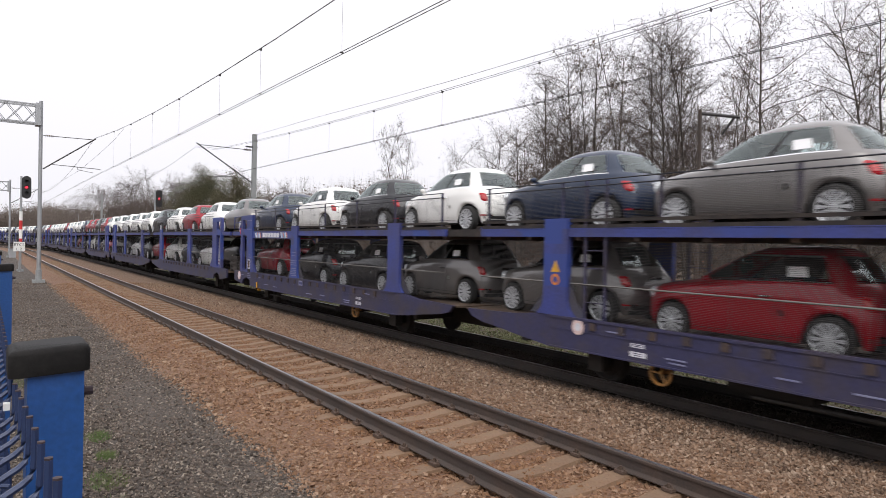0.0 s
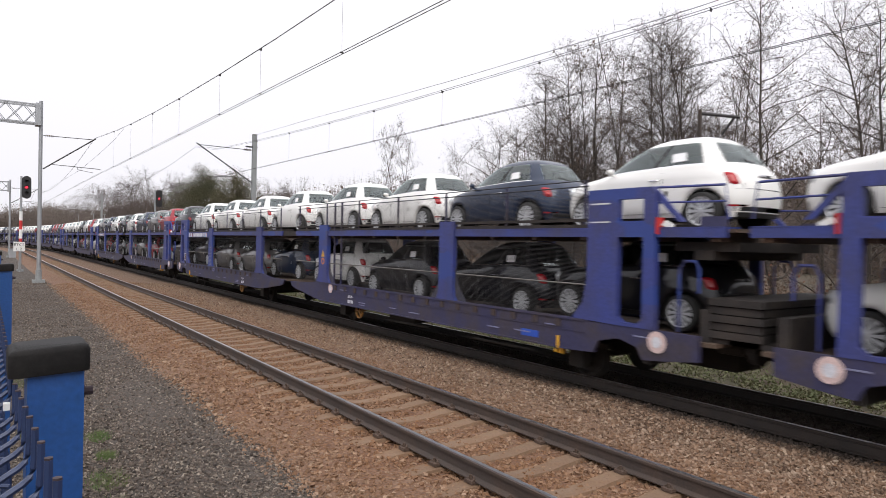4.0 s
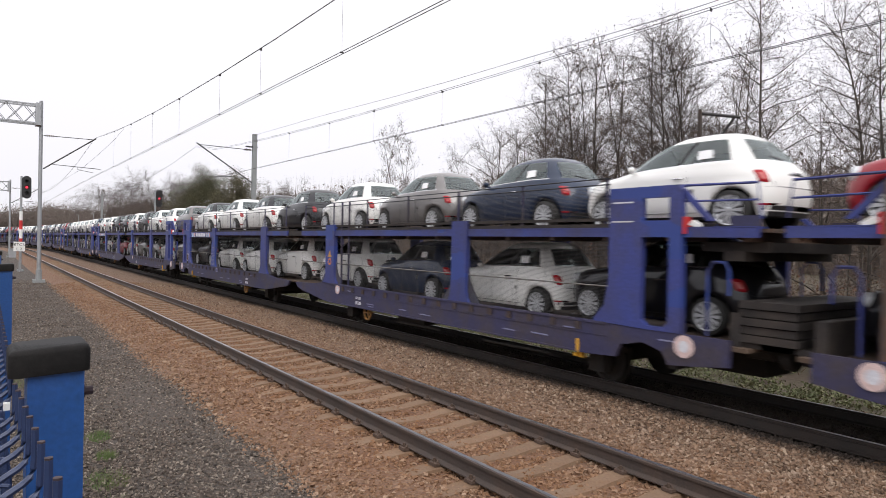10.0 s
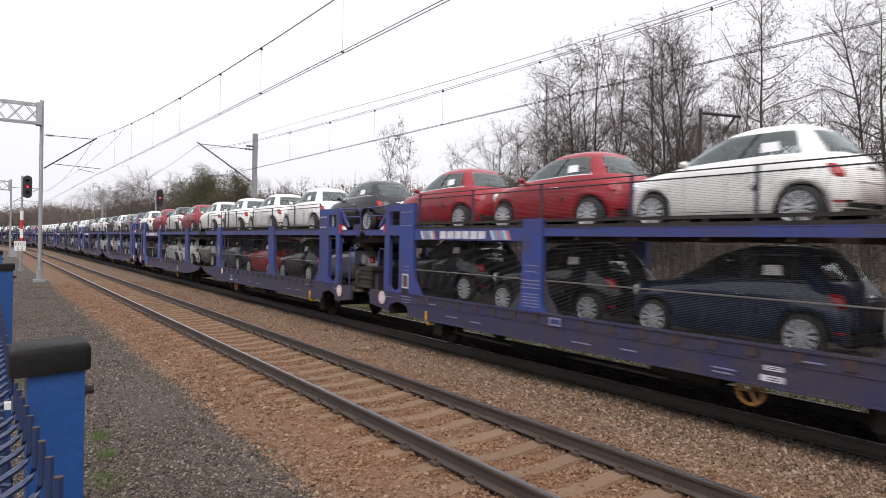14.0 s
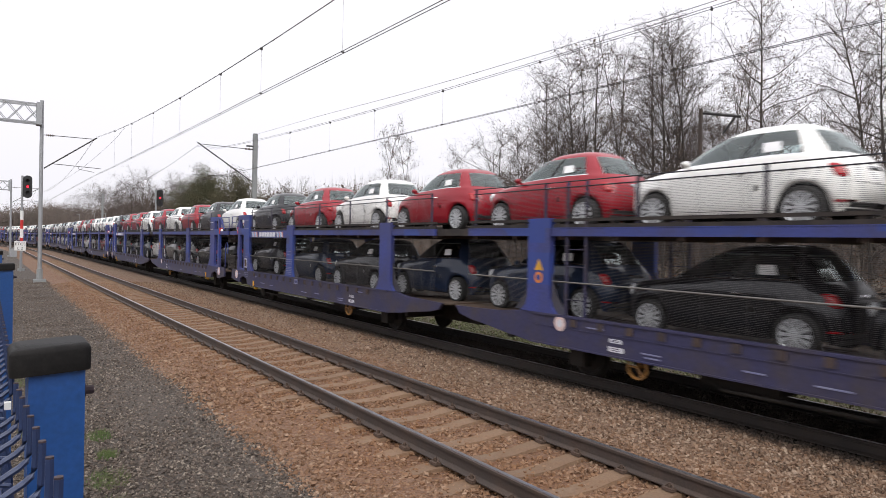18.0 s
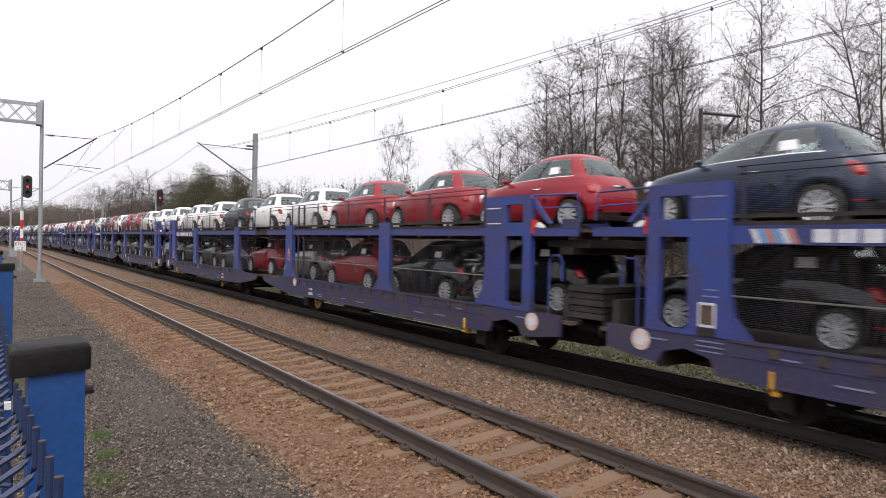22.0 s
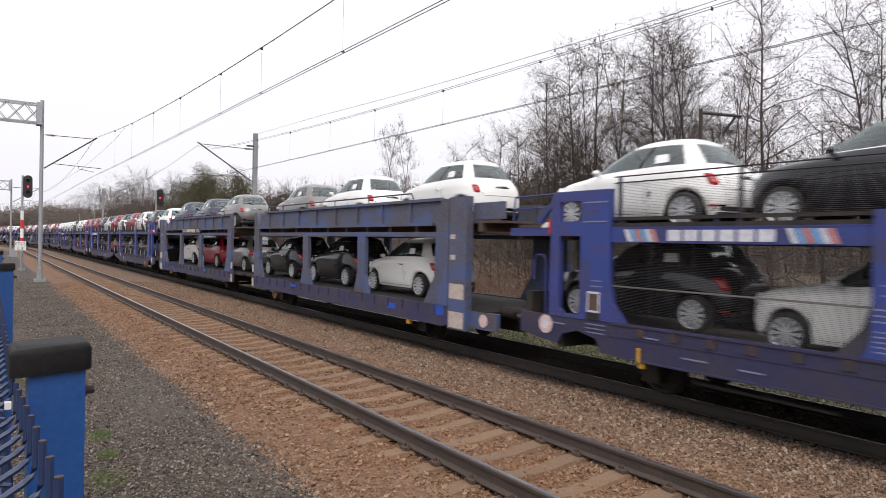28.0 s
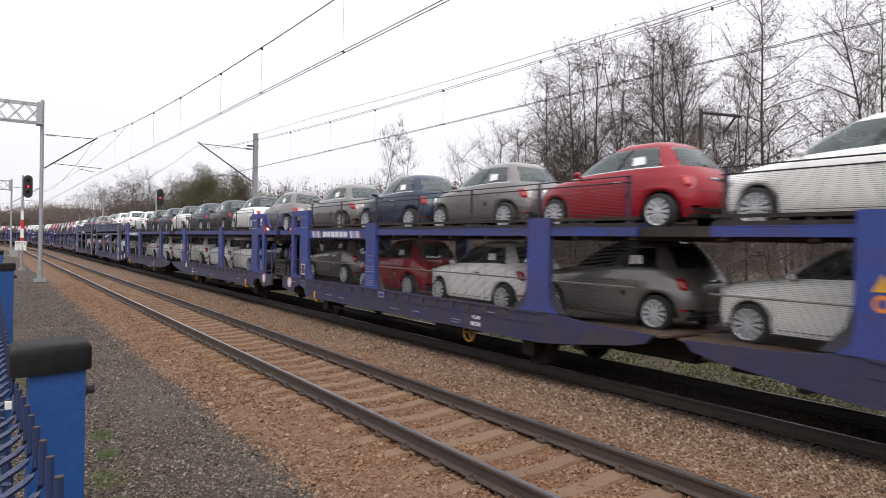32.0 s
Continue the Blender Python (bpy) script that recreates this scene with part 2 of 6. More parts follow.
def extrude(profile, x, s0, s1, closed=True, lift=0.0):
    """A profile (x, z) swept along the line."""
    g, n = Geo(), len(profile)
    ss = [s for s in ([s0] + [BEND] * (s0 < BEND < s1) + [BEND + 12 * i for i in range(1, 60) if s0 < BEND + 12 * i < s1] + [s1])]
    vs, fs = [], []
    for s in ss:
        for px, pz in profile:
            vs.append(on_line(x + px, s, pz + lift)[0])
    for i in range(len(ss) - 1):
        fs += [(i * n + k, i * n + (k + 1) % n, (i + 1) * n + (k + 1) % n, (i + 1) * n + k) for k in range(n if closed else n - 1)]
    if closed:
        fs += [tuple(range(n)), tuple(range(len(vs) - n, len(vs)))[::-1]]
    return g.add(vs, fs)


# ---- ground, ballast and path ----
def oily_shade(n, l, x, blotch, colour):
    """The train's shade painted into the colour with oil and brake dust; uneven border."""
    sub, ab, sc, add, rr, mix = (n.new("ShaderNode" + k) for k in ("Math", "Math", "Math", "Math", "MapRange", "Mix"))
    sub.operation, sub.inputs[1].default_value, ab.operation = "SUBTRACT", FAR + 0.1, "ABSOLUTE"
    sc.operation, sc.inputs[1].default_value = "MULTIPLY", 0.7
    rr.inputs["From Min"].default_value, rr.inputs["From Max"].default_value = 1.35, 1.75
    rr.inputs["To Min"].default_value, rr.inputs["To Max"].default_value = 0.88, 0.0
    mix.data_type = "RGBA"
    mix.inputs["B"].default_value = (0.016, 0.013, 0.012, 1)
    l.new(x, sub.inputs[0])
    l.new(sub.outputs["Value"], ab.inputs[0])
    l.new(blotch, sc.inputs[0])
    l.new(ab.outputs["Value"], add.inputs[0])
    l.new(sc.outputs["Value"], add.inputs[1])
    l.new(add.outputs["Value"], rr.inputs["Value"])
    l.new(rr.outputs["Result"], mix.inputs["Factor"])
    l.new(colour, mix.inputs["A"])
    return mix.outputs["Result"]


def stony(name, cols, scale, rough=0.95, rust=None):
    """Loose stones: cells of several greys, joints in the relief, and rust-red dust beside the near track."""
    m = bpy.data.materials.new(name)
    m.use_nodes = True
    n, l = m.node_tree.nodes, m.node_tree.links
    p = n["Principled BSDF"]
    p.inputs["Roughness"].default_value = rough
    co = n.new("ShaderNodeTexCoord")
    vor, big, fine = n.new("ShaderNodeTexVoronoi"), n.new("ShaderNodeTexNoise"), n.new("ShaderNodeTexNoise")
    vor.inputs["Scale"].default_value = scale
    big.inputs["Scale"].default_value, big.inputs["Detail"].default_value = 0.9, 7
    fine.inputs["Scale"].default_value, fine.inputs["Detail"].default_value = scale * 2.5, 4
    sep = n.new("ShaderNodeSeparateColor")
    ramp = n.new("ShaderNodeValToRGB")
    el = ramp.color_ramp.elements
    el[0].color, el[1].color = (*cols[0], 1), (*cols[-1], 1)
    for i, c in enumerate(cols[1:-1]):
        el.new((i + 1) / (len(cols) - 1)).color = (*c, 1)
    l.new(co.outputs["Object"], vor.inputs["Vector"])
    l.new(co.outputs["Object"], big.inputs["Vector"])
    l.new(co.outputs["Object"], fine.inputs["Vector"])
    l.new(vor.outputs["Color"], sep.inputs["Color"])
    l.new(sep.outputs["Red"], ramp.inputs["Fac"])
    last = ramp.outputs["Color"]
    if rust:
        xyz, away, add, rr, mix = (n.new("ShaderNode" + k) for k in ("SeparateXYZ", "Math", "Math", "MapRange", "Mix"))
        mix.data_type = "RGBA"
        away.operation, away.inputs[1].default_value = "SUBTRACT", NEAR - 0.5
        ab = n.new("ShaderNodeMath")
        ab.operation = "ABSOLUTE"
        l.new(co.outputs["Object"], xyz.inputs["Vector"])
        l.new(xyz.outputs["X"], away.inputs[0])
        l.new(away.outputs["Value"], ab.inputs[0])
        sc = n.new("ShaderNodeMath")
        sc.operation, sc.inputs[1].default_value = "MULTIPLY", 2.4
        l.new(big.outputs["Fac"], sc.inputs[0])
        l.new(ab.outputs["Value"], add.inputs[0])
        l.new(sc.outputs["Value"], add.inputs[1])
        rr.inputs["From Min"].default_value, rr.inputs["From Max"].default_value = 1.2, 4.3
        rr.inputs["To Min"].default_value, rr.inputs["To Max"].default_value = 0.80, 0.16
        l.new(add.outputs["Value"], rr.inputs["Value"])
        l.new(rr.outputs["Result"], mix.inputs["Factor"])
        l.new(last, mix.inputs["A"])
        mix.inputs["B"].default_value = (*rust, 1)
        last = mix.outputs["Result"]
        last = oily_shade(n, l, xyz.outputs["X"], big.outputs["Fac"], last)
    val, hsv = n.new("ShaderNodeMapRange"), n.new("ShaderNodeHueSaturation")
    val.inputs["To Min"].default_value, val.inputs["To Max"].default_value = 0.25, 1.5
    l.new(fine.outputs["Fac"], val.inputs["Value"])
    l.new(val.outputs["Result"], hsv.inputs["Value"])
    l.new(last, hsv.inputs["Color"])
    l.new(hsv.outputs["Color"], p.inputs["Base Color"])
    b = n.new("ShaderNodeBump")
    b.inputs["Strength"].default_value, b.inputs["Distance"].default_value, b.invert = 0.9, 0.03, True
    l.new(vor.outputs["Distance"], b.inputs["Height"])
    l.new(b.outputs["Normal"], p.inputs["Normal"])
    return m


BALLAST_COLS = [(0.100, 0.057, 0.034), (0.178, 0.110, 0.070), (0.228, 0.154, 0.106), (0.134, 0.085, 0.056), (0.290, 0.207, 0.150)]
BALLAST = stony("ballast", BALLAST_COLS, 19, rust=(0.132, 0.052, 0.019))
GRAVEL = stony("dark gravel", [(0.040, 0.031, 0.025), (0.066, 0.052, 0.042), (0.095, 0.075, 0.060), (0.050, 0.039, 0.032), (0.078, 0.062, 0.050)], 30)
EARTH = mat("leaf-strewn earth", (0.055, 0.038, 0.025), 0.95, 0, 0.6, 0.6, 12, 0.6, (0.06, 0.065, 0.03), 0, 0, 0.03)
GRASS = mat("grass blades", (0.075, 0.12, 0.032), 0.8, 0, 0.5, 2, 30, 0.0, (0.14, 0.12, 0.05))
WEED = mat("weed leaves", (0.100, 0.120, 0.045), 0.75, 0, 0.7, 3, 30, 0.0, (0.17, 0.14, 0.085))
RAIL_SIDE = mat("rusty rail steel", (0.060, 0.046, 0.040), 0.75, 0.2, 0.5, 2, 60, 0.15, (0.10, 0.062, 0.042))
# rail steel in a darker brown, for the far track
RAIL_DARK = mat("oil-dark rail steel", (0.028, 0.023, 0.021), 0.7, 0.2, 0.5, 2, 60, 0.15, (0.055, 0.038, 0.030))
RAIL_TOP = mat("worn bright rail head", (0.36, 0.36, 0.38), 0.28, 0.9, 0.2, 2, 60, 0.02)
CONCRETE = mat("dusty concrete sleeper", (0.155, 0.088, 0.048), 0.9, 0, 0.5, 2.2, 45, 0.25, (0.170, 0.124, 0.088), 0, 0.12)
CLIP = mat("rusty rail clip", (0.085, 0.055, 0.04), 0.8, 0.1, 0.4, 8, 60, 0.1)


def strip(name, xs, s0, s1, mats, rough=0.0, step=1.0, fine=(0, 0), seed=1):
    """A band of ground along the line; xs are (x, z); uneven by rough metres."""
    rng = random.Random(seed)
    ss, s = [], s0
    while s < s1:
        ss.append(s)
        s += step if fine[0] <= s < fine[1] else 12.0
    ss.append(s1)
    g, n = Geo(), len(xs)
    vs = []
    for s in ss:
        for i, (x, z) in enumerate(xs):
            edge = i in (0, n - 1)
            vs.append(on_line(x + (rng.uniform(-1, 1) * rough * 9 if edge else 0), s, z + (0 if edge else rng.uniform(-1, 1) * rough))[0])
    fs = [(i * n + k, i * n + k + 1, (i + 1) * n + k + 1, (i + 1) * n + k) for i in range(len(ss) - 1) for k in range(n - 1)]
    ob = part(name, g.add(vs, fs), mats, smooth=True)
    return ob


gx = [-900, -300, -60, -20, -6, -2.0, 0.5, 2.4, 13.3, 14.1, 15.8, 19, 25.3, 42, 95, 316, 1260]
gz = [-0.5, -0.5, -0.5, -0.44, -0.42, -0.42, -0.42, -0.47, -0.80, -0.84, -0.72, -0.50, -0.39, -0.34, -0.34, -0.34, -0.34]
ground = part("ground", Geo().add([(x, y, z) for y in (-900, -100, 0, 60, 110, 300, 900, 2400) for x, z in zip(gx, gz)],
              [(j * 17 + i, j * 17 + i + 1, (j + 1) * 17 + i + 1, (j + 1) * 17 + i) for j in range(7) for i in range(16)]), EARTH)
tagged(ground, "brown leaf-strewn earth with sparse grass", "ground", kind="structure")
path = strip("pavement", [(-3.0, -0.40), (-1.0, -0.361), (0.3, -0.346), (1.2, -0.346), (2.0, -0.335), (2.65, -0.33)], -40, 310, GRAVEL, 0.012, 0.8, (0, 40))
tagged(path, "dark grey gravel path beside the fence", "path", kind="structure")
BED = [(2.25, -0.42), (2.5, -0.351), (2.9, -0.300), (3.4, -0.235), (3.75, -0.222), (4.2, -0.240), (4.767, -0.255), (5.3, -0.240), (5.75, -0.222), (6.2, -0.235), (7.0, -0.300), (7.9, -0.325),
       (8.4, -0.330), (9.0, -0.345), (9.9, -0.345), (10.5, -0.33), (11.3, -0.375), (12.0, -0.57), (13.5, -0.86)]
bed = strip("ballast_bed", BED, -40, 480, BALLAST, 0.012, 0.5, (2, 40), 2)
tagged(bed, "rust-stained crushed stone ballast under two tracks", "ballast", kind="structure")

# ---- rails ----
RAIL = [(-0.07, -0.172), (0.07, -0.172), (0.07, -0.16), (0.012, -0.140), (0.012, -0.045), (0.035, -0.035), (0.036, -0.006), (0.028, 0.0),
        (-0.028, 0.0), (-0.036, -0.006), (-0.035, -0.035), (-0.012, -0.045), (-0.012, -0.140), (-0.07, -0.16)]


def railway_track(x, s0, s1, label, lift=0.0, steel=RAIL_SIDE):
    track = tagged(new("railway_track"), label, "railway track", "parallel railway tracks", "structure")
    for side in (-1, 1):
        rail = part("rail", extrude(RAIL, x + side * 0.7525, s0, s1, lift=lift), steel, track)
        part("running_surface", extrude([(-0.022, 0.0008), (-0.022, 0.0035), (0.024, 0.0035), (0.024, 0.0008)], x + side * 0.7525, s0, s1, lift=lift), RAIL_TOP, rail,
             "polished steel strip")
    return track


near_track = railway_track(NEAR, -30, 480, "empty railway track with rusty rails on concrete sleepers")
far_track = railway_track(FAR, -40, 580, "railway track under the passing train", FAR_Z, RAIL_DARK)


# ---- small three-door hatchback ----
LEVEL_Z = [0.20, 0.27, 0.39, 0.51, 0.615, 0.705, 0.785, 0.845, 0.895, 0.94, 0.982, 0.998, 1.08, 1.17, 1.262, 1.352, 1.396, 1.435, 1.463, 1.48, 1.488]
LEVEL_F = [1.70, 1.745, 1.785, 1.795, 1.785, 1.765, 1.71, 1.60, 1.42, 1.18, 1.0, 0.93, 0.78, 0.60, 0.41, 0.20, 0.085, -0.03, -0.16, -0.30, -0.44]
LEVEL_B = [-1.66, -1.69, -1.735, -1.75, -1.745, -1.735, -1.72, -1.69, -1.65, -1.605, -1.56, -1.53, -1.465, -1.39, -1.31, -1.215, -1.155, -1.09, -1.02, -0.93, -0.82]
LEVEL_W = [0.752, 0.785, 0.804, 0.810, 0.812, 0.813, 0.812, 0.808, 0.786, 0.770, 0.752, 0.738, 0.708, 0.675, 0.637, 0.592, 0.558, 0.505, 0.425, 0.315, 0.19]
LEVEL_N = [5.0, 4.8, 4.5, 4.3, 4.1, 3.9, 3.7, 3.55, 3.45, 3.4, 3.4, 3.4, 3.4, 3.4, 3.35, 3.3, 3.25, 3.15, 3.0, 2.8, 2.6]
AXLES = (1.15, -1.15)
WHEEL_R = 0.292
GLASS_LOW, GLASS_TOP = 11, 15
CAR_U = sorted({0.85 * s for s in (-1, 1)} | {s * (0.44 + 0.0316 * i) for s in (-1, 1) for i in range(13)} | {-0.33, -0.22, -0.12, -0.04, 0.03, 0.12, 0.22, 0.33} | {-0.665, 0.795}, reverse=True)
CAR_END = (0.93, 0.84, 0.72, 0.56, 0.38, 0.19, 0.0)


def level(z, values):
    return float(np.interp(z, LEVEL_Z, values))


def car_edge(z):
    f, b = level(z, LEVEL_F), level(z, LEVEL_B)
    return (f + b) / 2, (f - b) / 2, level(z, LEVEL_W), level(z, LEVEL_N)


def car_side(y, z):
    """Half the width of the body at y and height z."""
    mid, half, w, n = car_edge(z)
    return w * max(0.0, 1 - min(1.0, abs(y - mid) / half) ** n) ** (1 / n)


def car_tail(x, z, front=False):
    """Where the tail (or the nose) ends, x from the middle at height z."""
    mid, half, w, n = car_edge(z)
    d = half * max(0.0, 1 - min(1.0, abs(x) / w) ** n) ** (1 / n)
    return mid + d if front else mid - d


def car_ring(z):
    """Half an outline of the body at height z: from the nose's middle round to the tail's middle."""
    mid, half, w, n = car_edge(z)
    corner = (1 - 0.85 ** n) ** (1 / n)
    nose = [(w * corner * e, mid + half * (1 - (corner * e) ** n) ** (1 / n)) for e in CAR_END[::-1]]
    side = [(w * (1 - abs(u) ** n) ** (1 / n), mid + half * u) for u in CAR_U]
    tail = [(x, 2 * mid - y) for x, y in nose[::-1]]
    return nose + side + tail


def arch(y, z):
    """Lifts the lower edge round the wheels."""
    top, sill = 0.705, LEVEL_Z[0]
    if z >= top:
        return z
    low = sill
    for a in AXLES:
        d = abs(y - a)
        if d < 0.330:
            low = max(low, 0.290 + math.sqrt(0.330 ** 2 - d * d))
    return low + (z - sill) / (top - sill) * (top - low) if low > sill else z


def ring_points(z, out=0.0, drop=0.0):
    """The whole outline, mirrored, with the rise of the belt line towards the tail."""
    half = car_ring(z)
    pts = []
    for sx, run in ((1, half), (-1, half[-2:0:-1])):
        for x, y in run:
            zz = arch(y, z) if x > 0.3 else z
            if 0.82 < z < 1.24:
                zz += (0.21 - abs(z - 1.03)) * 0.20 * max(-1.0, min(0.6, -y - 0.1))
            pts.append((sx * (x + out * (1 if x > 0.05 else 0)), y + out * (1 if y > 0.3 else -1 if y < -0.9 else 0), zz - drop))
    return pts


HALF_N = 2 * len(CAR_END) + len(CAR_U)
RING_N = 2 * HALF_N - 2
NOSE_N, TAIL_N = len(CAR_END), len(CAR_END) + len(CAR_U)


def half_index(k):
    """Which step along the half outline the step k of the whole outline is."""
    return k if k < HALF_N - 1 else RING_N - 1 - k


def opening(i, h):
    """The window that the face between levels i and i + 1 at step h belongs to."""
    if not GLASS_LOW <= i < GLASS_TOP:
        return None
    if h < NOSE_N - 1:
        return "windscreen"
    if h >= TAIL_N and i < GLASS_TOP:
        return "rear_window"
    if NOSE_N - 1 < h < TAIL_N - 1:
        u = (CAR_U[h - NOSE_N] + CAR_U[h - NOSE_N + 1]) / 2
        if 0.03 < u < 0.795:
            return "door_window"
        if -0.665 < u < -0.04:
            return "quarter_window"
    return None


def car_body(paint, roof):
    """The shell with open windows; the roof may have a colour of its own."""
    g = Geo()
    rings = [ring_points(z) for z in LEVEL_Z]
    vs = [p for r in rings for p in r]
    fs = {0: [], 1: [], 2: [], 3: []}
    for i in range(len(LEVEL_Z) - 1):
        for k in range(RING_N):
            h = half_index(k)
            if opening(i, h):
                continue
            slot = 0
            if i >= GLASS_TOP or i >= GLASS_LOW and (h >= TAIL_N - 1 or NOSE_N <= h < TAIL_N - 1 and CAR_U[h - NOSE_N] < -0.6):
                slot = 1
            if GLASS_LOW <= i < GLASS_TOP and NOSE_N <= h < TAIL_N - 1 and -0.04 < (CAR_U[h - NOSE_N] + CAR_U[h - NOSE_N + 1]) / 2 < 0.03:
                slot = 2
            if i == GLASS_LOW - 1 and NOSE_N <= h < TAIL_N - 1 and -0.68 < (CAR_U[h - NOSE_N] + CAR_U[h - NOSE_N + 1]) / 2 < 0.8:
                slot = 3
            if i == 0 and (h >= TAIL_N + 1 or h < NOSE_N - 2):
                slot = 2
            a, b = i * RING_N + k, i * RING_N + (k + 1) % RING_N
            fs[slot].append((b, a, a + RING_N, b + RING_N))
    g.v = vs
    for slot, f in fs.items():
        g.f += f
        g.m += [slot] * len(f)
    last = (len(LEVEL_Z) - 1) * RING_N
    g.f.append(tuple(range(last, last + RING_N))[::-1])
    g.m.append(1)

    for i in range(GLASS_TOP, len(LEVEL_Z) - 1):
        a, b = [[(x * 0.95, y * 0.97 - 0.01, z - 0.025) for x, y, z in ring_points(LEVEL_Z[q])] for q in (i, i + 1)]
        g.add(a + b, [((k + 1) % RING_N, k, RING_N + k, RING_N + (k + 1) % RING_N) for k in range(RING_N)], 5)

    def seam(line, wide, mi, out=0.001):
        """A narrow strip laid on the skin; line gives (y, z) on the flank."""
        for sx in (-1, 1):
            a = [(sx * (car_side(y, z) + out), y + wide[0], z + wide[1]) for y, z in line]
            b = [(sx * (car_side(y, z) + out), y - wide[0], z - wide[1]) for y, z in line]
            n = len(line)
            f = [(i, i + 1, n + i + 1, n + i) for i in range(n - 1)]
            g.add(a + b, f + [q[::-1] for q in f], mi)

    seam([(0.82, z) for z in (0.30, 0.42, 0.55, 0.68, 0.80, 0.92)], (0.004, 0), 2)
    seam([(-0.47, z) for z in (0.30, 0.42, 0.55, 0.68, 0.80, 0.88, 0.94)], (0.004, 0), 2)
    seam([(y, 0.262) for y in np.linspace(-0.74, 0.74, 9)], (0, 0.004), 2)

    def tail_strip(x0, x1, z, hz, mi, out):
        """A level band across the tail from x0 to x1."""
        xs = np.linspace(x0, x1, 13)
        a = [(x, car_tail(x, z + hz) - out, z + hz) for x in xs]
        b = [(x, car_tail(x, z - hz) - out, z - hz) for x in xs]
        f = [(i, i + 1, 14 + i, 13 + i) for i in range(12)]
        g.add(a + b, f + [q[::-1] for q in f], mi)

    tail_strip(-0.70, 0.70, 0.612, 0.005, 2, 0.002)
    tail_strip(-0.17, 0.17, 0.828, 0.013, 3, 0.004)
    # shade in the recess below the handle bar, laid on as a black band
    tail_strip(-0.20, 0.20, 0.800, 0.014, 2, 0.004)
    tail_strip(-0.62, 0.62, 0.318, 0.030, 2, 0.003)
    tail_strip(-0.40, 0.40, 0.352, 0.004, 3, 0.004)
    for sx in (-1, 1):
        tail_strip(sx * 0.46, sx * 0.67, 0.366, 0.014, 4, 0.005)
        tail_strip(sx * 0.515, sx * 0.523, 0.650, 0.038, 2, 0.002)
        x = car_side(-0.56, 0.58) + 0.002
        g.add([(sx * x, -0.59, 0.535), (sx * x, -0.53, 0.535), (sx * x, -0.53, 0.615), (sx * x, -0.59, 0.615)], [(0, 1, 2, 3), (3, 2, 1, 0)], 5)
    wipe = [(-0.02 - 0.30 * u, car_tail(-0.02 - 0.30 * u, 1.03 + 0.05 * u) - 0.018, 1.03 + 0.05 * u) for u in (0, 0.35, 0.7, 1.0)]
    g.tube(wipe, 0.016, 5, 2, 0.006)
    return g.mesh("body", [paint, roof, BLACK, CHROME, LAMP_RED, LINER], True)


def car_pane(kinds, out, side=0):
    """Window panes, a little proud of the openings."""
    g = Geo()
    rings = [ring_points(z, out) for z in LEVEL_Z]
    for i in range(GLASS_LOW, GLASS_TOP):
        for k in range(RING_N):
            if opening(i, half_index(k)) in kinds and (not side or (side > 0) == (k < HALF_N - 1)):
                k2 = (k + 1) % RING_N
                g.add([rings[i][k], rings[i][k2], rings[i + 1][k2], rings[i + 1][k]], [(1, 0, 3, 2)])
    index, vs, fs = {}, [], []
    for f in g.f:
        q = []
        for j in f:
            p = tuple(round(c, 5) for c in g.v[j])
            if p not in index:
                index[p] = len(vs)
                vs.append(p)
            q.append(index[p])
        fs.append(tuple(q))
    return Geo().add(vs, fs)


def tail_lamp(sx):
    """A rounded red lens let into the corner of the tail."""
    g, rows, cols = Geo(), 9, 7
    vs = []
    for i in range(rows):
        v = -1 + 2 * i / (rows - 1)
        z = 0.768 + 0.096 * v
        wide = 0.050 * (1 - v ** 6 * 0.30)
        for j in range(cols):
            u = -1 + 2 * j / (cols - 1)
            x = 0.604 + 0.004 * v + wide * u
            y = car_tail(min(x, car_side(-1.3, z) - 0.002), z)
            o = 0.022 * (1 - u ** 6) * (1 - v ** 6) - 0.002
            vs.append((sx * (x + o * 0.7), y - o * 0.7, z))
    for i in range(rows - 1):
        for j in range(cols - 1):
            f = (i * cols + j, i * cols + j + 1, (i + 1) * cols + j + 1, (i + 1) * cols + j)
            core = 2 <= i <= 5 and 2 <= j <= 4
            g.f.append(f if sx < 0 else f[::-1])
            g.m.append(1 if core else 0)
    g.v = vs
    return g


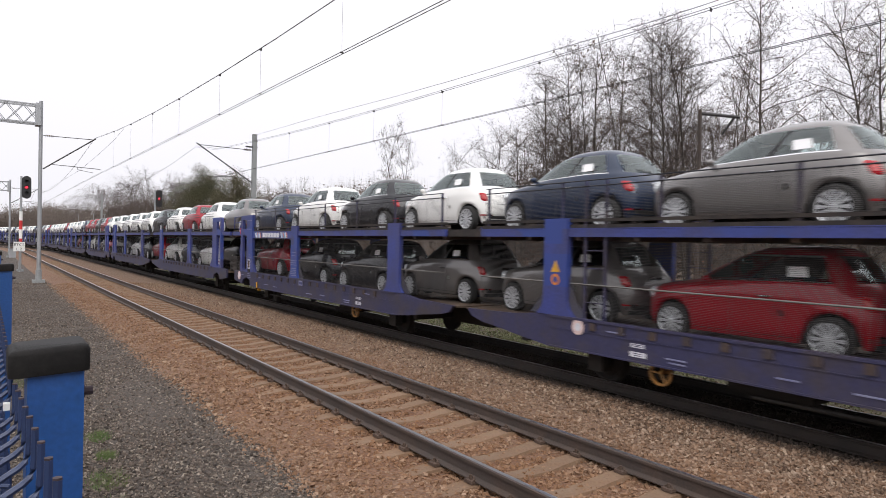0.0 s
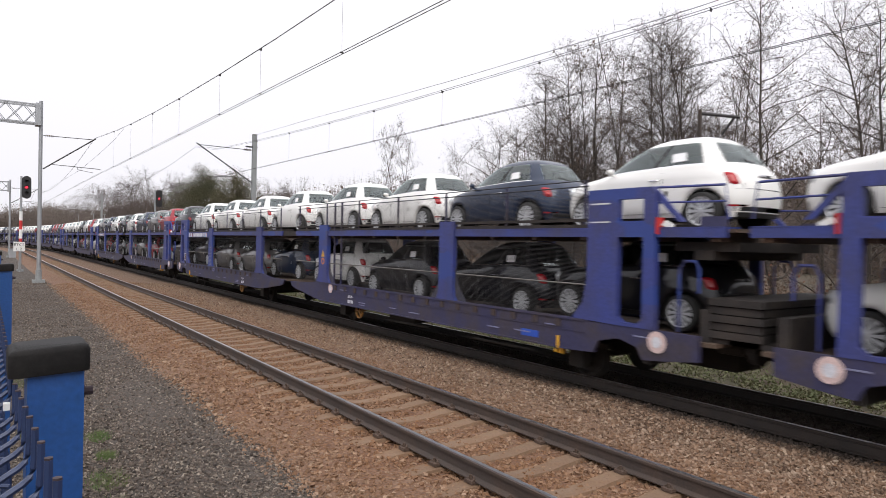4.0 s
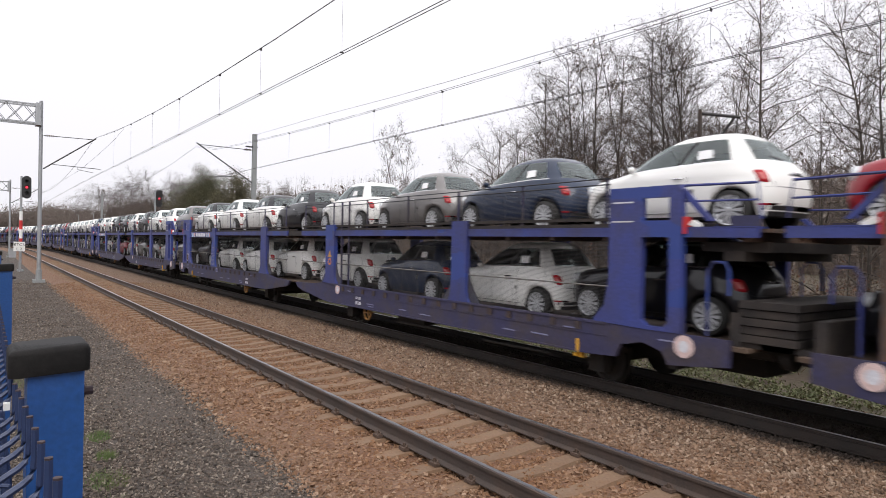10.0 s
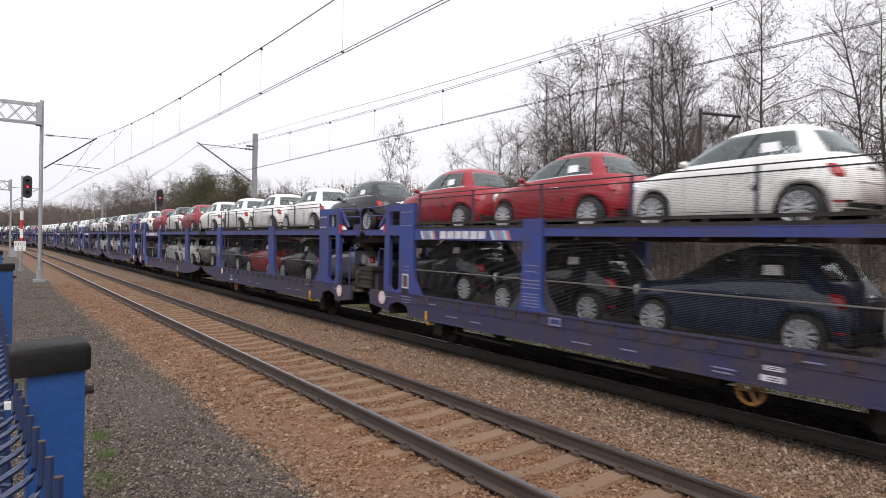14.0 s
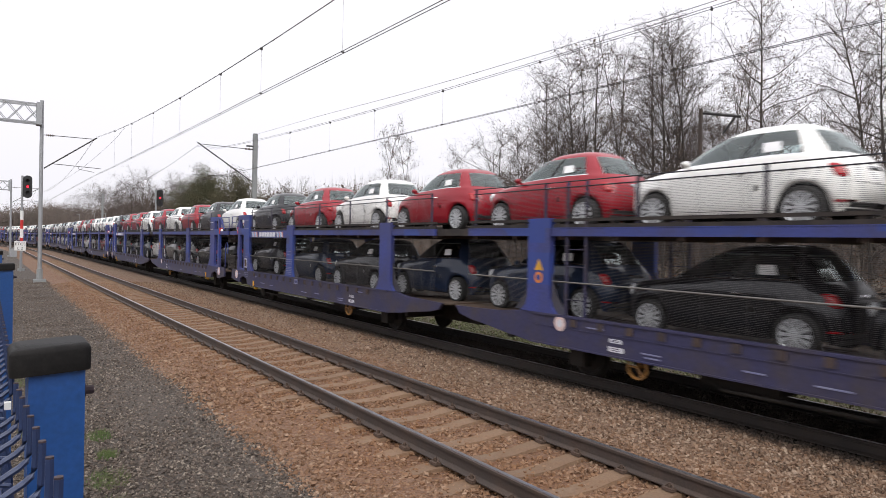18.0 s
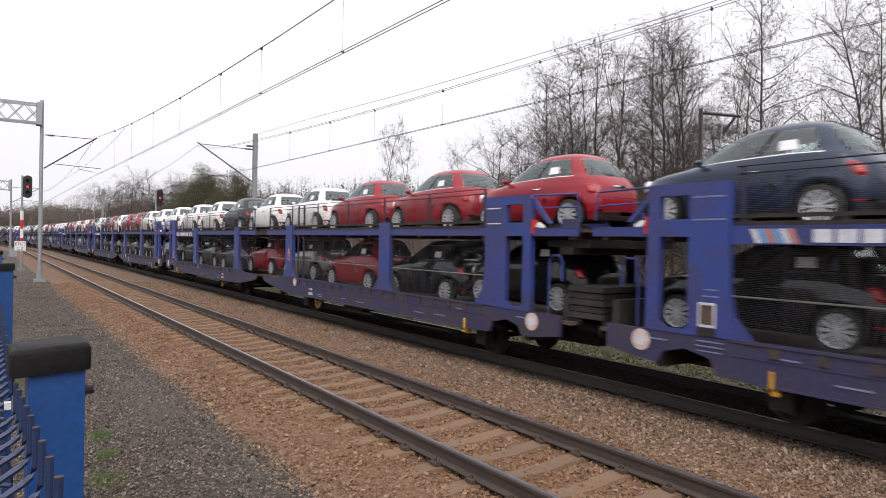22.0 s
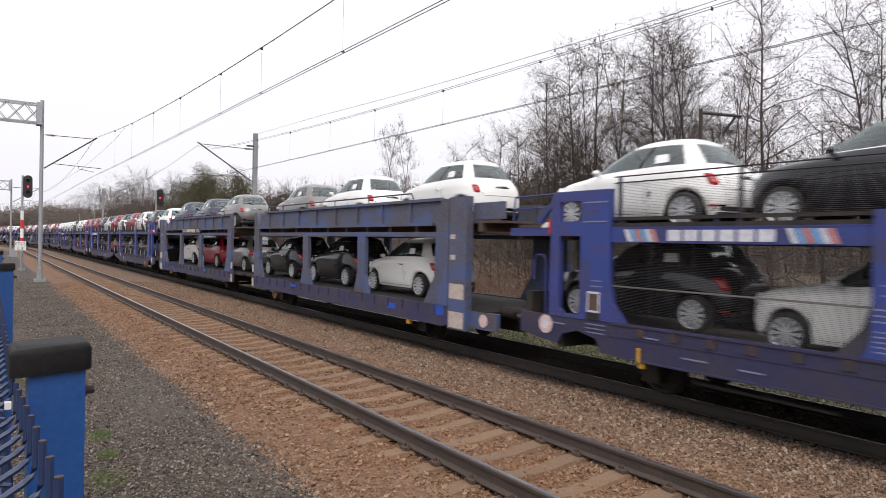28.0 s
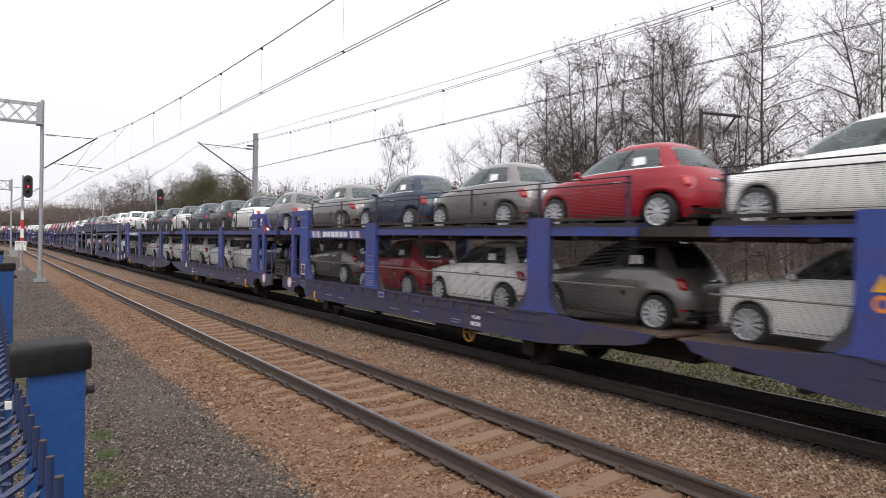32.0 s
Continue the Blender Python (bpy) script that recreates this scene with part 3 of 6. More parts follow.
def car_meshes():
    d = {}
    g = Geo().slab([(1.60, 0.21), (1.62, 0.32), (1.55, 0.72), (0.95, 0.86), (0.62, 0.96), (0.52, 0.93), (0.55, 0.36), (-0.70, 0.36), (-0.80, 0.62), (-1.50, 0.62), (-1.52, 0.34), (-1.46, 0.22)], -0.50, 0.50)
    g.slab([(0.74, 0.18), (0.74, 0.90), (0.55, 0.94), (0.55, 0.36), (-0.70, 0.36), (-0.76, 0.60), (-0.76, 0.18)], 0.50, 0.70).slab([(0.74, 0.18), (0.74, 0.90), (0.55, 0.94), (0.55, 0.36), (-0.70, 0.36), (-0.76, 0.60), (-0.76, 0.18)], -0.70, -0.50)
    d["chassis"] = g.mesh("floor_pan", BLACK)
    g = Geo().slab([(0.30, 0.34), (-0.22, 0.34), (-0.42, 0.96), (-0.33, 0.96), (-0.10, 0.58), (0.30, 0.54)], -0.20, 0.20)
    g.slab([(-0.425, 0.958), (-0.45, 1.15), (-0.38, 1.16), (-0.33, 0.958)], -0.13, 0.13)
    d["seat"] = g.mesh("front_seat", SEAT)
    d["windscreen"] = car_pane(("windscreen",), 0.003).mesh("windscreen", CAR_GLASS, True)
    d["rear_window"] = car_pane(("rear_window",), 0.003).mesh("rear_window", CAR_GLASS, True)
    d["door_window_l"] = car_pane(("door_window",), 0.002, -1).mesh("door_window", CAR_GLASS, True)
    d["quarter_l"] = car_pane(("quarter_window",), 0.002, -1).mesh("quarter_window", CAR_GLASS, True)
    d["side_r"] = car_pane(("door_window", "quarter_window"), 0.002, 1).mesh("side_windows", CAR_GLASS, True)
    for nm, sx in (("l", -1), ("r", 1)):
        d["taillight_" + nm] = tail_lamp(sx).mesh("taillight", [LAMP_RED, LAMP_PINK], True)
    d["glazing"] = car_pane(("windscreen", "rear_window", "door_window", "quarter_window"), 0.002).mesh("glazing", CAR_GLASS, True)
    g = Geo().ball((0, 0, 0), 0.075, 0.055, 0.052, 10, 7).box(0.0, 0.11, -0.02, 0.03, -0.065, -0.03)
    d["mirror"] = g
    d["headlight"] = Geo().ball((0, 0, 0), 0.10, 0.075, 0.115, 10, 6).mesh("headlight", LAMP_CLEAR, True)
    prof = [(0.085, 0.20), (0.082, 0.265), (0.06, 0.285), (-0.06, 0.285), (-0.080, 0.268), (-0.088, 0.222), (-0.07, 0.212)]
    d["tyre"] = Geo().lathe(prof, 22).mesh("tyre", TYRE, True)
    d["far_wheel"] = Geo().lathe(prof[:-1], 14).lathe([(-0.0885, 0.215), (-0.092, 0.19), (-0.085, 0.01)], 12, mi=1).mesh("wheel", [TYRE, RIM], True)
    for nm, mt in (("rim", RIM),):
        g = Geo().lathe([(0.0, 0.218), (-0.070, 0.222), (-0.088, 0.220), (-0.076, 0.204), (-0.060, 0.196)], 22, mi=0, cap=False)
        g.lathe([(-0.055, 0.05), (-0.078, 0.048), (-0.086, 0.03), (-0.086, 0.004)], 10, mi=0)
        for k in range(12):
            a = 6.28319 * k / 12
            c, s = math.cos(a), math.sin(a)
            pts = [(r * c - w * s, r * s + w * c) for r, w in ((0.045, -0.012), (0.210, -0.030), (0.210, 0.030), (0.045, 0.012))]
            g.slab(pts, -0.080, -0.066)
        g.lathe([(-0.061, 0.195), (-0.0612, 0.004)], 14, mi=1)
        d[nm] = g.mesh("rim", [mt, BLACK], False)
    a, b = -car_side(-0.72, 1.05) - 0.012, -car_side(-0.72, 1.19) - 0.014
    d["paper"] = Geo().add([(x + e, y, z) for e in (0, 0.004) for x, y, z in ((a, -0.86, 1.07), (a, -0.60, 1.06), (b, -0.58, 1.20), (b, -0.82, 1.205))],
                           [(0, 3, 2, 1), (4, 5, 6, 7), (0, 1, 5, 4), (3, 7, 6, 2), (0, 4, 7, 3), (1, 2, 6, 5)]).mesh("paper_sheet", PAPER)
    d["handle"] = Geo().tube([(0.005, -0.085, 0), (-0.022, -0.065, 0), (-0.022, 0.065, 0), (0.005, 0.085, 0)], 0.012, 6).mesh("door_handle", CHROME, True)
    return d


CAR = car_meshes()
WORDS = {"W": "white", "K": "anthracite", "G": "grey metallic", "B": "dark blue", "R": "red", "T": "white and black-roofed"}
BODY, SPEC = {}, {}


def hatchback(colour, deck, full=True):
    """A new car: y forward, its tyres at z = 0."""
    paint = PAINT["W" if colour == "T" else colour]
    roof = PAINT["K"] if colour == "T" else paint
    if colour not in BODY:
        BODY[colour] = car_body(paint, roof)
        BODY[colour + "m"] = CAR["mirror"].mesh("door_mirror", roof, True)
    car = tagged(new("hatchback_car"), f"new {WORDS[colour]} three-door hatchback on the {deck} deck", "car", "cars on the train")
    part("body", BODY[colour], None, car)
    part("floor_pan", CAR["chassis"], None, car, "black floor and dashboard")
    if not full:
        part("glazing", CAR["glazing"], None, car)
        for sx in (-1, 1):
            for y in AXLES:
                turn = Matrix.Rotation(math.pi, 4, "Z") if sx > 0 else Matrix()
                part("wheel", CAR["far_wheel"], None, car, at=Matrix.Translation((sx * 0.705, y, WHEEL_R)) @ turn)
        return car
    for sx in (-0.33, 0.33):
        part("front_seat", CAR["seat"], None, car, at=(sx, 0, 0))
    part("windscreen", CAR["windscreen"], None, car)
    part("rear_window", CAR["rear_window"], None, car)
    for sx, nm in ((-1, "l"), (1, "r")):
        turn = Matrix.Rotation(math.pi, 4, "Z") if sx > 0 else Matrix()
        if sx < 0:
            part("door_window", CAR["door_window_l"], None, car)
            part("quarter_window", CAR["quarter_l"], None, car)
        else:
            part("side_windows", CAR["side_r"], None, car)
        part("door_mirror", BODY[colour + "m"], None, car, at=Matrix.Translation((sx * 0.845, 0.52, 0.985)) @ turn)
        part("headlight", CAR["headlight"], None, car, "clear round lamp", at=(sx * 0.56, car_tail(0.56, 0.70, True) - 0.045, 0.70))
        part("taillight", CAR["taillight_" + nm], None, car, "red glossy lamp")
        for y in AXLES:
            tyre = part("wheel", CAR["tyre"] if sx < 0 else CAR["far_wheel"], None, car, at=Matrix.Translation((sx * 0.705, y, WHEEL_R)) @ turn)
            if sx < 0:
                part("rim", CAR["rim"], None, tyre)
    if full:
        part("paper_sheet", CAR["paper"], None, car, "white paper taped to the window")
        part("door_handle", CAR["handle"], None, car, "chrome handle", at=(-car_side(-0.33, 0.79), -0.33, 0.79))
    return car


def new_car(colour, deck, full, m):
    key = (colour, deck, full)
    if key not in SPEC:
        SPEC[key] = hatchback(colour, deck, full)
        SPEC[key].matrix_basis = m
        return SPEC[key]
    return copy_thing(SPEC[key], m)


# ---- two-deck car carrier wagon, in two coupled halves ----
HALF = 7.8
SIDE = 1.48
MIDBAR = 1.50
LADDER_END = 3.92


def mesh_screen(w0, w1, z0, z1, pitch, sgn, x, curve=0.0):
    """A woven screen: fine level wires, a few upright ones."""
    g = Geo()
    k = int((z1 - z0) / pitch)
    for i in range(k + 1):
        z = z0 + (z1 - z0) * i / k
        a, b = sgn * (w0 - HALF), sgn * (w1 - HALF)
        g.add([(x, a, z - 0.0014), (x, b, z - 0.0014), (x - 0.003, b, z + 0.0014), (x - 0.003, a, z + 0.0014), (x - 0.005, a, z), (x - 0.005, b, z)],
              [(0, 1, 2, 3), (3, 2, 5, 4), (4, 5, 1, 0)])
    n = max(2, int((w1 - w0) / 0.62))
    for i in range(n + 1):
        y = sgn * (w0 + (w1 - w0) * i / n - HALF)
        g.box(x - 0.008, x - 0.003, y - 0.002, y + 0.002, z0, z1)
    return g


def carrier_half(front, full=True):
    """One half of the wagon; w counts from the joint outwards."""
    sg = 1 if front else -1
    unit = tagged(new("car_carrier_wagon"), "weathered blue two-deck car carrier wagon " + ("with a lettered banner" if front else "with a warning triangle"), "railway wagon", "wagons of the car train")

    def P(pts):
        q = [(sg * (w - HALF), z) for w, z in pts]
        return q if sg > 0 else q[::-1]

    def B(g, x0, x1, w0, w1, z0, z1, mi=0):
        return g.box(x0, x1, min(sg * (w0 - HALF), sg * (w1 - HALF)), max(sg * (w0 - HALF), sg * (w1 - HALF)), z0, z1, mi)

    def Y(w):
        return sg * (w - HALF)

    sides = (-1, 1)
    for sx in sides:
        xo, xi = sx * SIDE, sx * (SIDE - 0.07)
        # sill with its wheel opening and the swept joint end
        g = Geo().slab(P([(15.0, 0.66), (14.5, 0.60), (14.05, 0.56), (13.95, 0.72), (13.6, 0.80), (13.2, 0.72), (13.1, 0.54), (12.5, 0.51), (2.6, 0.51), (1.95, 0.57), (1.35, 0.64), (0.75, 0.70), (0.40, 0.77),
                          (0.25, 0.90), (1.6, 0.93), (2.35, 1.0), (12.95, 1.0), (13.0, 0.98), (15.0, 0.98)]), xi, xo)
        g.slab(P([(2.6, 0.965), (12.9, 0.965), (12.9, 1.0), (2.6, 1.0)]), xo - sx * 0.01, xo + sx * 0.022)
        g.slab(P([(2.6, 0.80), (12.9, 0.80), (12.9, 0.812), (2.6, 0.812)]), xo - sx * 0.01, xo + sx * 0.010)
        g.slab(P([(2.6, 0.512), (12.5, 0.512), (12.5, 0.535), (2.6, 0.535)]), xo - sx * 0.01, xo + sx * 0.025)
        part("side_sill", g, BLUE_SILL, unit)
        g = Geo()
        for i in range(16):
            w = 3.55 + i * 0.58
            B(g, min(xo, xo + sx * 0.028), max(xo, xo + sx * 0.028), w, w + 0.12, 0.845, 0.955)
        tagged(part("pocket_row", g, POCKET, unit, "row of rust-brown stake pockets"), kind="stuff")
        for w0, w1, nm in ((2.46, 3.01, "inner_post"), (8.69, 9.20, "middle_post")):
            foot = 0.17 if nm == "inner_post" else 0.10
            g = Geo().slab(P([(w0, 2.48), (w0, 1.22), (w0 - 0.3 * foot, 1.10), (w0 - foot, 1.0), (w1 + foot, 1.0), (w1 + 0.3 * foot, 1.10), (w1, 1.22), (w1, 2.48)]), sx * (SIDE - 0.10), sx * (SIDE + 0.015))
            post = part("post", g, BLUE, unit)
            both = Geo()
            for a, b, c in ((w0, w0 - 0.12, w0 - 0.40), (w1, w1 + 0.12, w1 + 0.40)):
                pts = [(a, 1.62), (b, 1.28), (c, 1.0), (a, 1.0)]
                g = Geo() if full and sx < 0 else both
                g.slab(P(pts if b > a else pts[::-1]), sx * 1.405, sx * 1.425)
                if g is not both:
                    part("flare_plate", g, FLARE, post, "dull blue-grey corner plate")
            if both.v:
                tagged(part("flare_rest", both, FLARE, post, "dull blue-grey corner plates"), kind="stuff")
        # end frame of two columns with openings
        x0, x1 = sx * (SIDE - 0.09), sx * (SIDE + 0.012)
        g = Geo().slab(P([(12.62, 1.0), (12.86, 1.25), (12.94, 1.6), (12.94, 2.87), (13.56, 2.87), (13.56, 0.98)]), x0, x1)
        g.slab(P([(14.04, 0.98), (14.04, 2.80), (14.24, 2.80), (14.27, 0.98)]), x0, x1)
        g.slab(P([(13.56, 2.72), (13.56, 2.87), (14.2, 2.87), (14.24, 2.80), (14.04, 2.72)]), x0, x1)
        g.slab(P([(13.56, 2.20), (13.56, 2.42), (14.04, 2.42), (14.04, 2.20)]), x0, x1)
        g.slab(P([(13.56, 0.98), (13.56, 1.10), (13.66, 1.03), (13.95, 1.03), (14.04, 1.10), (14.04, 0.98)]), x0, x1)
        part("end_frame", g, BLUE, unit)
        g = Geo()
        B(g, min(sx * 1.40, sx * 1.465), max(sx * 1.40, sx * 1.465), 0.62, 12.96, 2.20, 2.318)
        if front:
            B(g, min(sx * 1.40, sx * 1.465), max(sx * 1.40, sx * 1.465), 9.2, 12.95, 2.115, 2.20)
        B(g, min(sx * 1.40, sx * 1.465), max(sx * 1.40, sx * 1.465), 14.2, 15.35, 2.20, 2.318)
        B(g, min(sx * 1.36, sx * 1.47), max(sx * 1.36, sx * 1.47), 0.62, 15.35, 2.319, 2.332)
        part("deck_rail", g, BLUE, unit)
        # screens of the lower deck
        for w0, w1 in ((0.62, 2.43), (3.05 if front else LADDER_END, 8.65), (9.25, 12.94)):
            part("mesh_screen", mesh_screen(w0, w1, 1.01, 2.135, 0.020, sg, sx * 1.43), WIRE, unit, "fine wire screen")
        # cage of the upper deck
        part("mesh_screen", mesh_screen(0.75, 12.9, 2.48, 2.93, 0.020, sg, sx * 1.44), WIRE, unit, "fine wire screen")
        g = Geo()
        for z in (3.03, 2.945):
            g.tube([(sx * 1.44, Y(0.75), z), (sx * 1.44, Y(12.9), z)], 0.010, 6)
        for w0, w1 in ((0.62, 2.43), (3.05, 8.65), (9.25, 12.94)):
            g.tube([(sx * 1.436, Y(w0), MIDBAR), (sx * 1.436, Y(w1), MIDBAR)], 0.013, 5, 1)
        part("guard_rail", g, [BAR_DARK, BAR_PALE], unit)
        g = Geo()
        B(g, min(sx * 1.395, sx * 1.43), max(sx * 1.395, sx * 1.43), 0.62, 13.0, 2.333, 2.385)
        B(g, min(sx * 1.395, sx * 1.44), max(sx * 1.395, sx * 1.44), 0.62, 13.0, 2.425, 2.47)
        for i in range(11):
            B(g, min(sx * 1.395, sx * 1.43), max(sx * 1.395, sx * 1.43), 0.7 + i * 1.2, 0.76 + i * 1.2, 2.385, 2.425)
        part("kick_plate", g, FLAP, unit, "grimy dark kick plate")
        row = Geo()
        for i in range(7 if full else 0):
            w = 0.78 + i * 2.0
            g = Geo() if sx < 0 else row
            B(g, min(sx * 1.405, sx * 1.425), max(sx * 1.405, sx * 1.425), w, w + 0.06, 2.335, 3.03)
            if sx < 0:
                part("stanchion", g, BLUE_SILL, unit)
        if row.v:
            tagged(part("stanchions", row, BLUE_SILL, unit), kind="stuff")
        if full:
            # hand rails and brace at the open end
            g = Geo().tube([(sx * 1.40, Y(14.1), 2.86), (sx * 1.40, Y(15.3), 2.84), (sx * 1.40, Y(15.36), 2.42)], 0.018, 6)
            g.tube([(sx * 1.40, Y(14.1), 2.66), (sx * 1.40, Y(15.3), 2.64)], 0.014, 6)
            g.slab(P([(14.24, 2.82), (14.70, 2.40), (14.60, 2.40), (14.20, 2.74)]), sx * 1.38, sx * 1.43)
            part("end_rail", g, BLUE, unit)
            g = Geo().tube([(sx * 1.30, Y(14.55), 0.98), (sx * 1.30, Y(14.55), 1.80), (sx * 1.30, Y(14.63), 1.90), (sx * 1.30, Y(14.80), 1.90), (sx * 1.30, Y(14.87), 1.80), (sx * 1.30, Y(14.87), 1.5)], 0.022, 6)
            part("grab_handle", g, BLUE, unit)
            if not front:
                g = Geo()
                B(g, min(sx * 1.385, sx * 1.425), max(sx * 1.385, sx * 1.425), 14.95, 15.35, 2.33, 2.46)
                part("end_panel", g, BLUE_SILL, unit)
            g = Geo().lathe([(0, 0.16), (0.012 * sx, 0.16)], 18, (x1 + sx * 0.001, Y(14.33), 0.83), 0)
            g.lathe([(0.013 * sx, 0.085), (0.016 * sx, 0.085)], 14, (x1 + sx * 0.001, Y(14.33), 0.83), 1)
            part("marker_disc", g, [DISC, MARK], unit, "pale pink round plate")
            g = Geo()
            B(g, min(sx * 1.36, sx * 1.50), max(sx * 1.36, sx * 1.50), 14.27, 14.31, 2.24, 2.46, 0)
            g.slab(P([(14.33, 2.36), (14.52, 2.30), (14.52, 2.36), (14.40, 2.42)]), sx * 1.40, sx * 1.46, 1)
            part("signal_bracket", g, [SIGN_RED, SIGN_WHITE], unit, "red and white lamp bracket")
            g = Geo().lathe([(-0.02, 0.19), (0.02, 0.19), (0.02, 0.155), (-0.02, 0.155), (-0.02, 0.19)], 20, (sx * 1.38, Y(4.85), 0.42), 0, False)
            for k in range(3):
                a = 2.0944 * k
                g.tube([(sx * 1.38, Y(4.85), 0.42), (sx * 1.38, Y(4.85) + 0.17 * math.cos(a), 0.42 + 0.17 * math.sin(a))], 0.018, 5)
            g.box(min(sx * 1.2, sx * 1.38), max(sx * 1.2, sx * 1.38), Y(4.85) - 0.02, Y(4.85) + 0.02, 0.40, 0.44)
            part("brake_wheel", g, OCHRE, unit, "yellow spoked hand brake wheel")
            g = Geo()
            xp0, xp1 = sorted((xo + sx * 0.001, xo + sx * 0.005))
            for z0, z1, w0, w1 in ((0.71, 0.765, 4.38, 4.62), (0.585, 0.655, 4.36, 4.66)):
                B(g, xp0, xp1, w0, w1, z0, z1, 0)
            for z in (0.602, 0.628, 0.725, 0.745):
                B(g, xp0 - 0.002, xp1 + 0.002, 4.42, 4.58, z, z + 0.010, 1)
            part("data_plate", g, [MARK, BLUE_SILL], unit, "small white plate with dark bars")
            g = Geo()
            B(g, min(sx * 1.36, sx * 1.44), max(sx * 1.36, sx * 1.44), 12.28, 12.38, 0.42, 0.58)
            g.tube([(sx * 1.44, Y(12.33), 0.52), (sx * 1.50, Y(12.33), 0.52), (sx * 1.505, Y(12.33), 0.70)], 0.026, 6)
            g.tube([(sx * 1.44, Y(12.27), 0.46), (sx * 1.50, Y(12.27), 0.46)], 0.03, 6)
            part("brake_valve", g, YELLOW, unit, "yellow brake lever")
            # inscriptions on the sill, plain bars
            g = Geo()
            xm = xo + sx * 0.031
            for w, ln, z in ((3.9, 0.36, 0.86), (5.0, 0.34, 0.63), (5.05, 0.28, 0.58), (6.6, 0.30, 0.64), (7.5, 0.42, 0.62), (10.4, 0.34, 0.64), (11.2, 0.40, 0.66), (12.0, 0.22, 0.84), (13.9, 0.26, 0.86)):
                B(g, min(xo, xm - sx * 0.018), max(xo, xm - sx * 0.018), w, w + ln, z, z + 0.018)
            tagged(part("inscription", g, MARK_FAINT, unit), "worn pale lettering bars", kind="stuff")
        if full and front:
            # banner beside the end frame: slanted stripes and a word as plain blocks
            xb0, xb1 = sorted((sx * 1.466, sx * 1.474))
            def band(w, wd, m_i):
                g2.slab(P([(w, 2.13), (w + wd, 2.13), (w + wd + 0.08, 2.295), (w + 0.08, 2.295)]), xb0, xb1, m_i)
            g2 = Geo()
            for base in (9.55, 12.05):
                for i, m_i in enumerate((0, 2, 1, 0, 1, 2)):
                    band(base + i * 0.095, 0.07, m_i)
            part("banner_stripes", g2, [STRIPE_RD, STRIPE_LB, MARK], unit, "slanted red, white and blue stripes")
            for i in range(6 if sx < 0 else 0):
                w = 10.32 + i * 0.27
                part("banner_block", B(Geo(), xb0, xb1, w, w + 0.22, 2.145, 2.285), MARK, unit, "bold white block")
            # table of data on the middle post and plates on the end column
            g2 = Geo()
            xt = sx * (SIDE + 0.0155)
            xt0, xt1 = sorted((xt, xt + sx * 0.003))
            for i, (z, ln) in enumerate(((1.72, 0.34), (1.62, 0.30), (1.48, 0.50), (1.42, 0.50), (1.36, 0.52), (1.26, 0.44), (1.21, 0.46), (1.16, 0.44), (1.11, 0.46), (1.06, 0.44))):
                B(g2, xt0, xt1, 8.95 - ln / 2, 8.95 + ln / 2, z, z + 0.016)
            for z, ln in ((1.55, 0.2), (1.47, 0.24), (0.92, 0.40), (0.86, 0.42), (0.80, 0.38)):
                B(g2, xt0, xt1, 13.2 - ln / 2, 13.2 + ln / 2, z, z + 0.016)
            B(g2, xt0, xt1, 13.0, 13.5, 2.40, 2.42)
            B(g2, xt0, xt1, 13.0, 13.5, 2.68, 2.70)
            tagged(part("data_lines", g2, MARK_FAINT, unit), "pale rows of plain bars", kind="stuff")
            g2 = Geo()
            B(g2, xt0, xt1, 13.12, 13.38, 1.10, 1.40, 0)
            B(g2, xt0 - 0.002, xt1 + 0.002, 13.15, 13.35, 1.13, 1.37, 1)
            B(g2, xt0, xt1, 13.12, 13.40, 0.99, 1.09, 2)
            part("plate_holder", g2, [MARK, RUST, GEAR], unit, "framed metal label holder")
            g2 = Geo()
            xs0, xs1 = sorted((xo + sx * 0.0315, xo + sx * 0.034))
            B(g2, xs0, xs1, 8.15, 8.45, 0.82, 0.95, 0)
            B(g2, xs0 - 0.001, xs1 + 0.001, 8.19, 8.41, 0.85, 0.92, 1)
            part("sill_plate", g2, [MARK_FAINT, BLUE], unit)
        if full and not front:
            xt0, xt1 = sorted((sx * (SIDE + 0.0155), sx * (SIDE + 0.019)))
            g2 = Geo().slab(P([(2.64, 1.66), (2.86, 1.66), (2.75, 1.84)]), xt0, xt1)
            part("warning_triangle", g2, YELLOW, unit, "yellow warning triangle")
            g2 = Geo()
            for w in (LADDER_END - 0.56, LADDER_END - 0.13):
                B(g2, min(sx * 1.40, sx * 1.44), max(sx * 1.40, sx * 1.44), w - 0.02, w + 0.02, 0.95, 3.02)
            ladder = part("ladder", g2, BLUE_SILL, unit, "narrow blue steel ladder")
            g2 = Geo()
            for z in (1.24, 1.49, 1.74, 2.0, 2.26, 2.52):
                g2.tube([(sx * 1.425, Y(LADDER_END - 0.56), z), (sx * 1.425, Y(LADDER_END - 0.13), z)], 0.008, 6)
            tagged(part("rungs", g2, BLUE_SILL, ladder), kind="stuff")
            g2 = Geo().lathe([(0, 0.10), (0.004 * sx, 0.10)], 16, (sx * (SIDE + 0.0155), Y(2.75), 1.545), 0)
            g2.lathe([(0.0045 * sx, 0.055), (0.006 * sx, 0.055)], 12, (sx * (SIDE + 0.0155), Y(2.75), 1.545), 1)
            part("warning_disc", g2, [ORANGE, BLUE], unit, "orange round sign")
            g2 = Geo().lathe([(0, 0.13), (0.006 * sx, 0.13)], 16, (sx * (SIDE + 0.0155), Y(3.3), 0.87), 0)
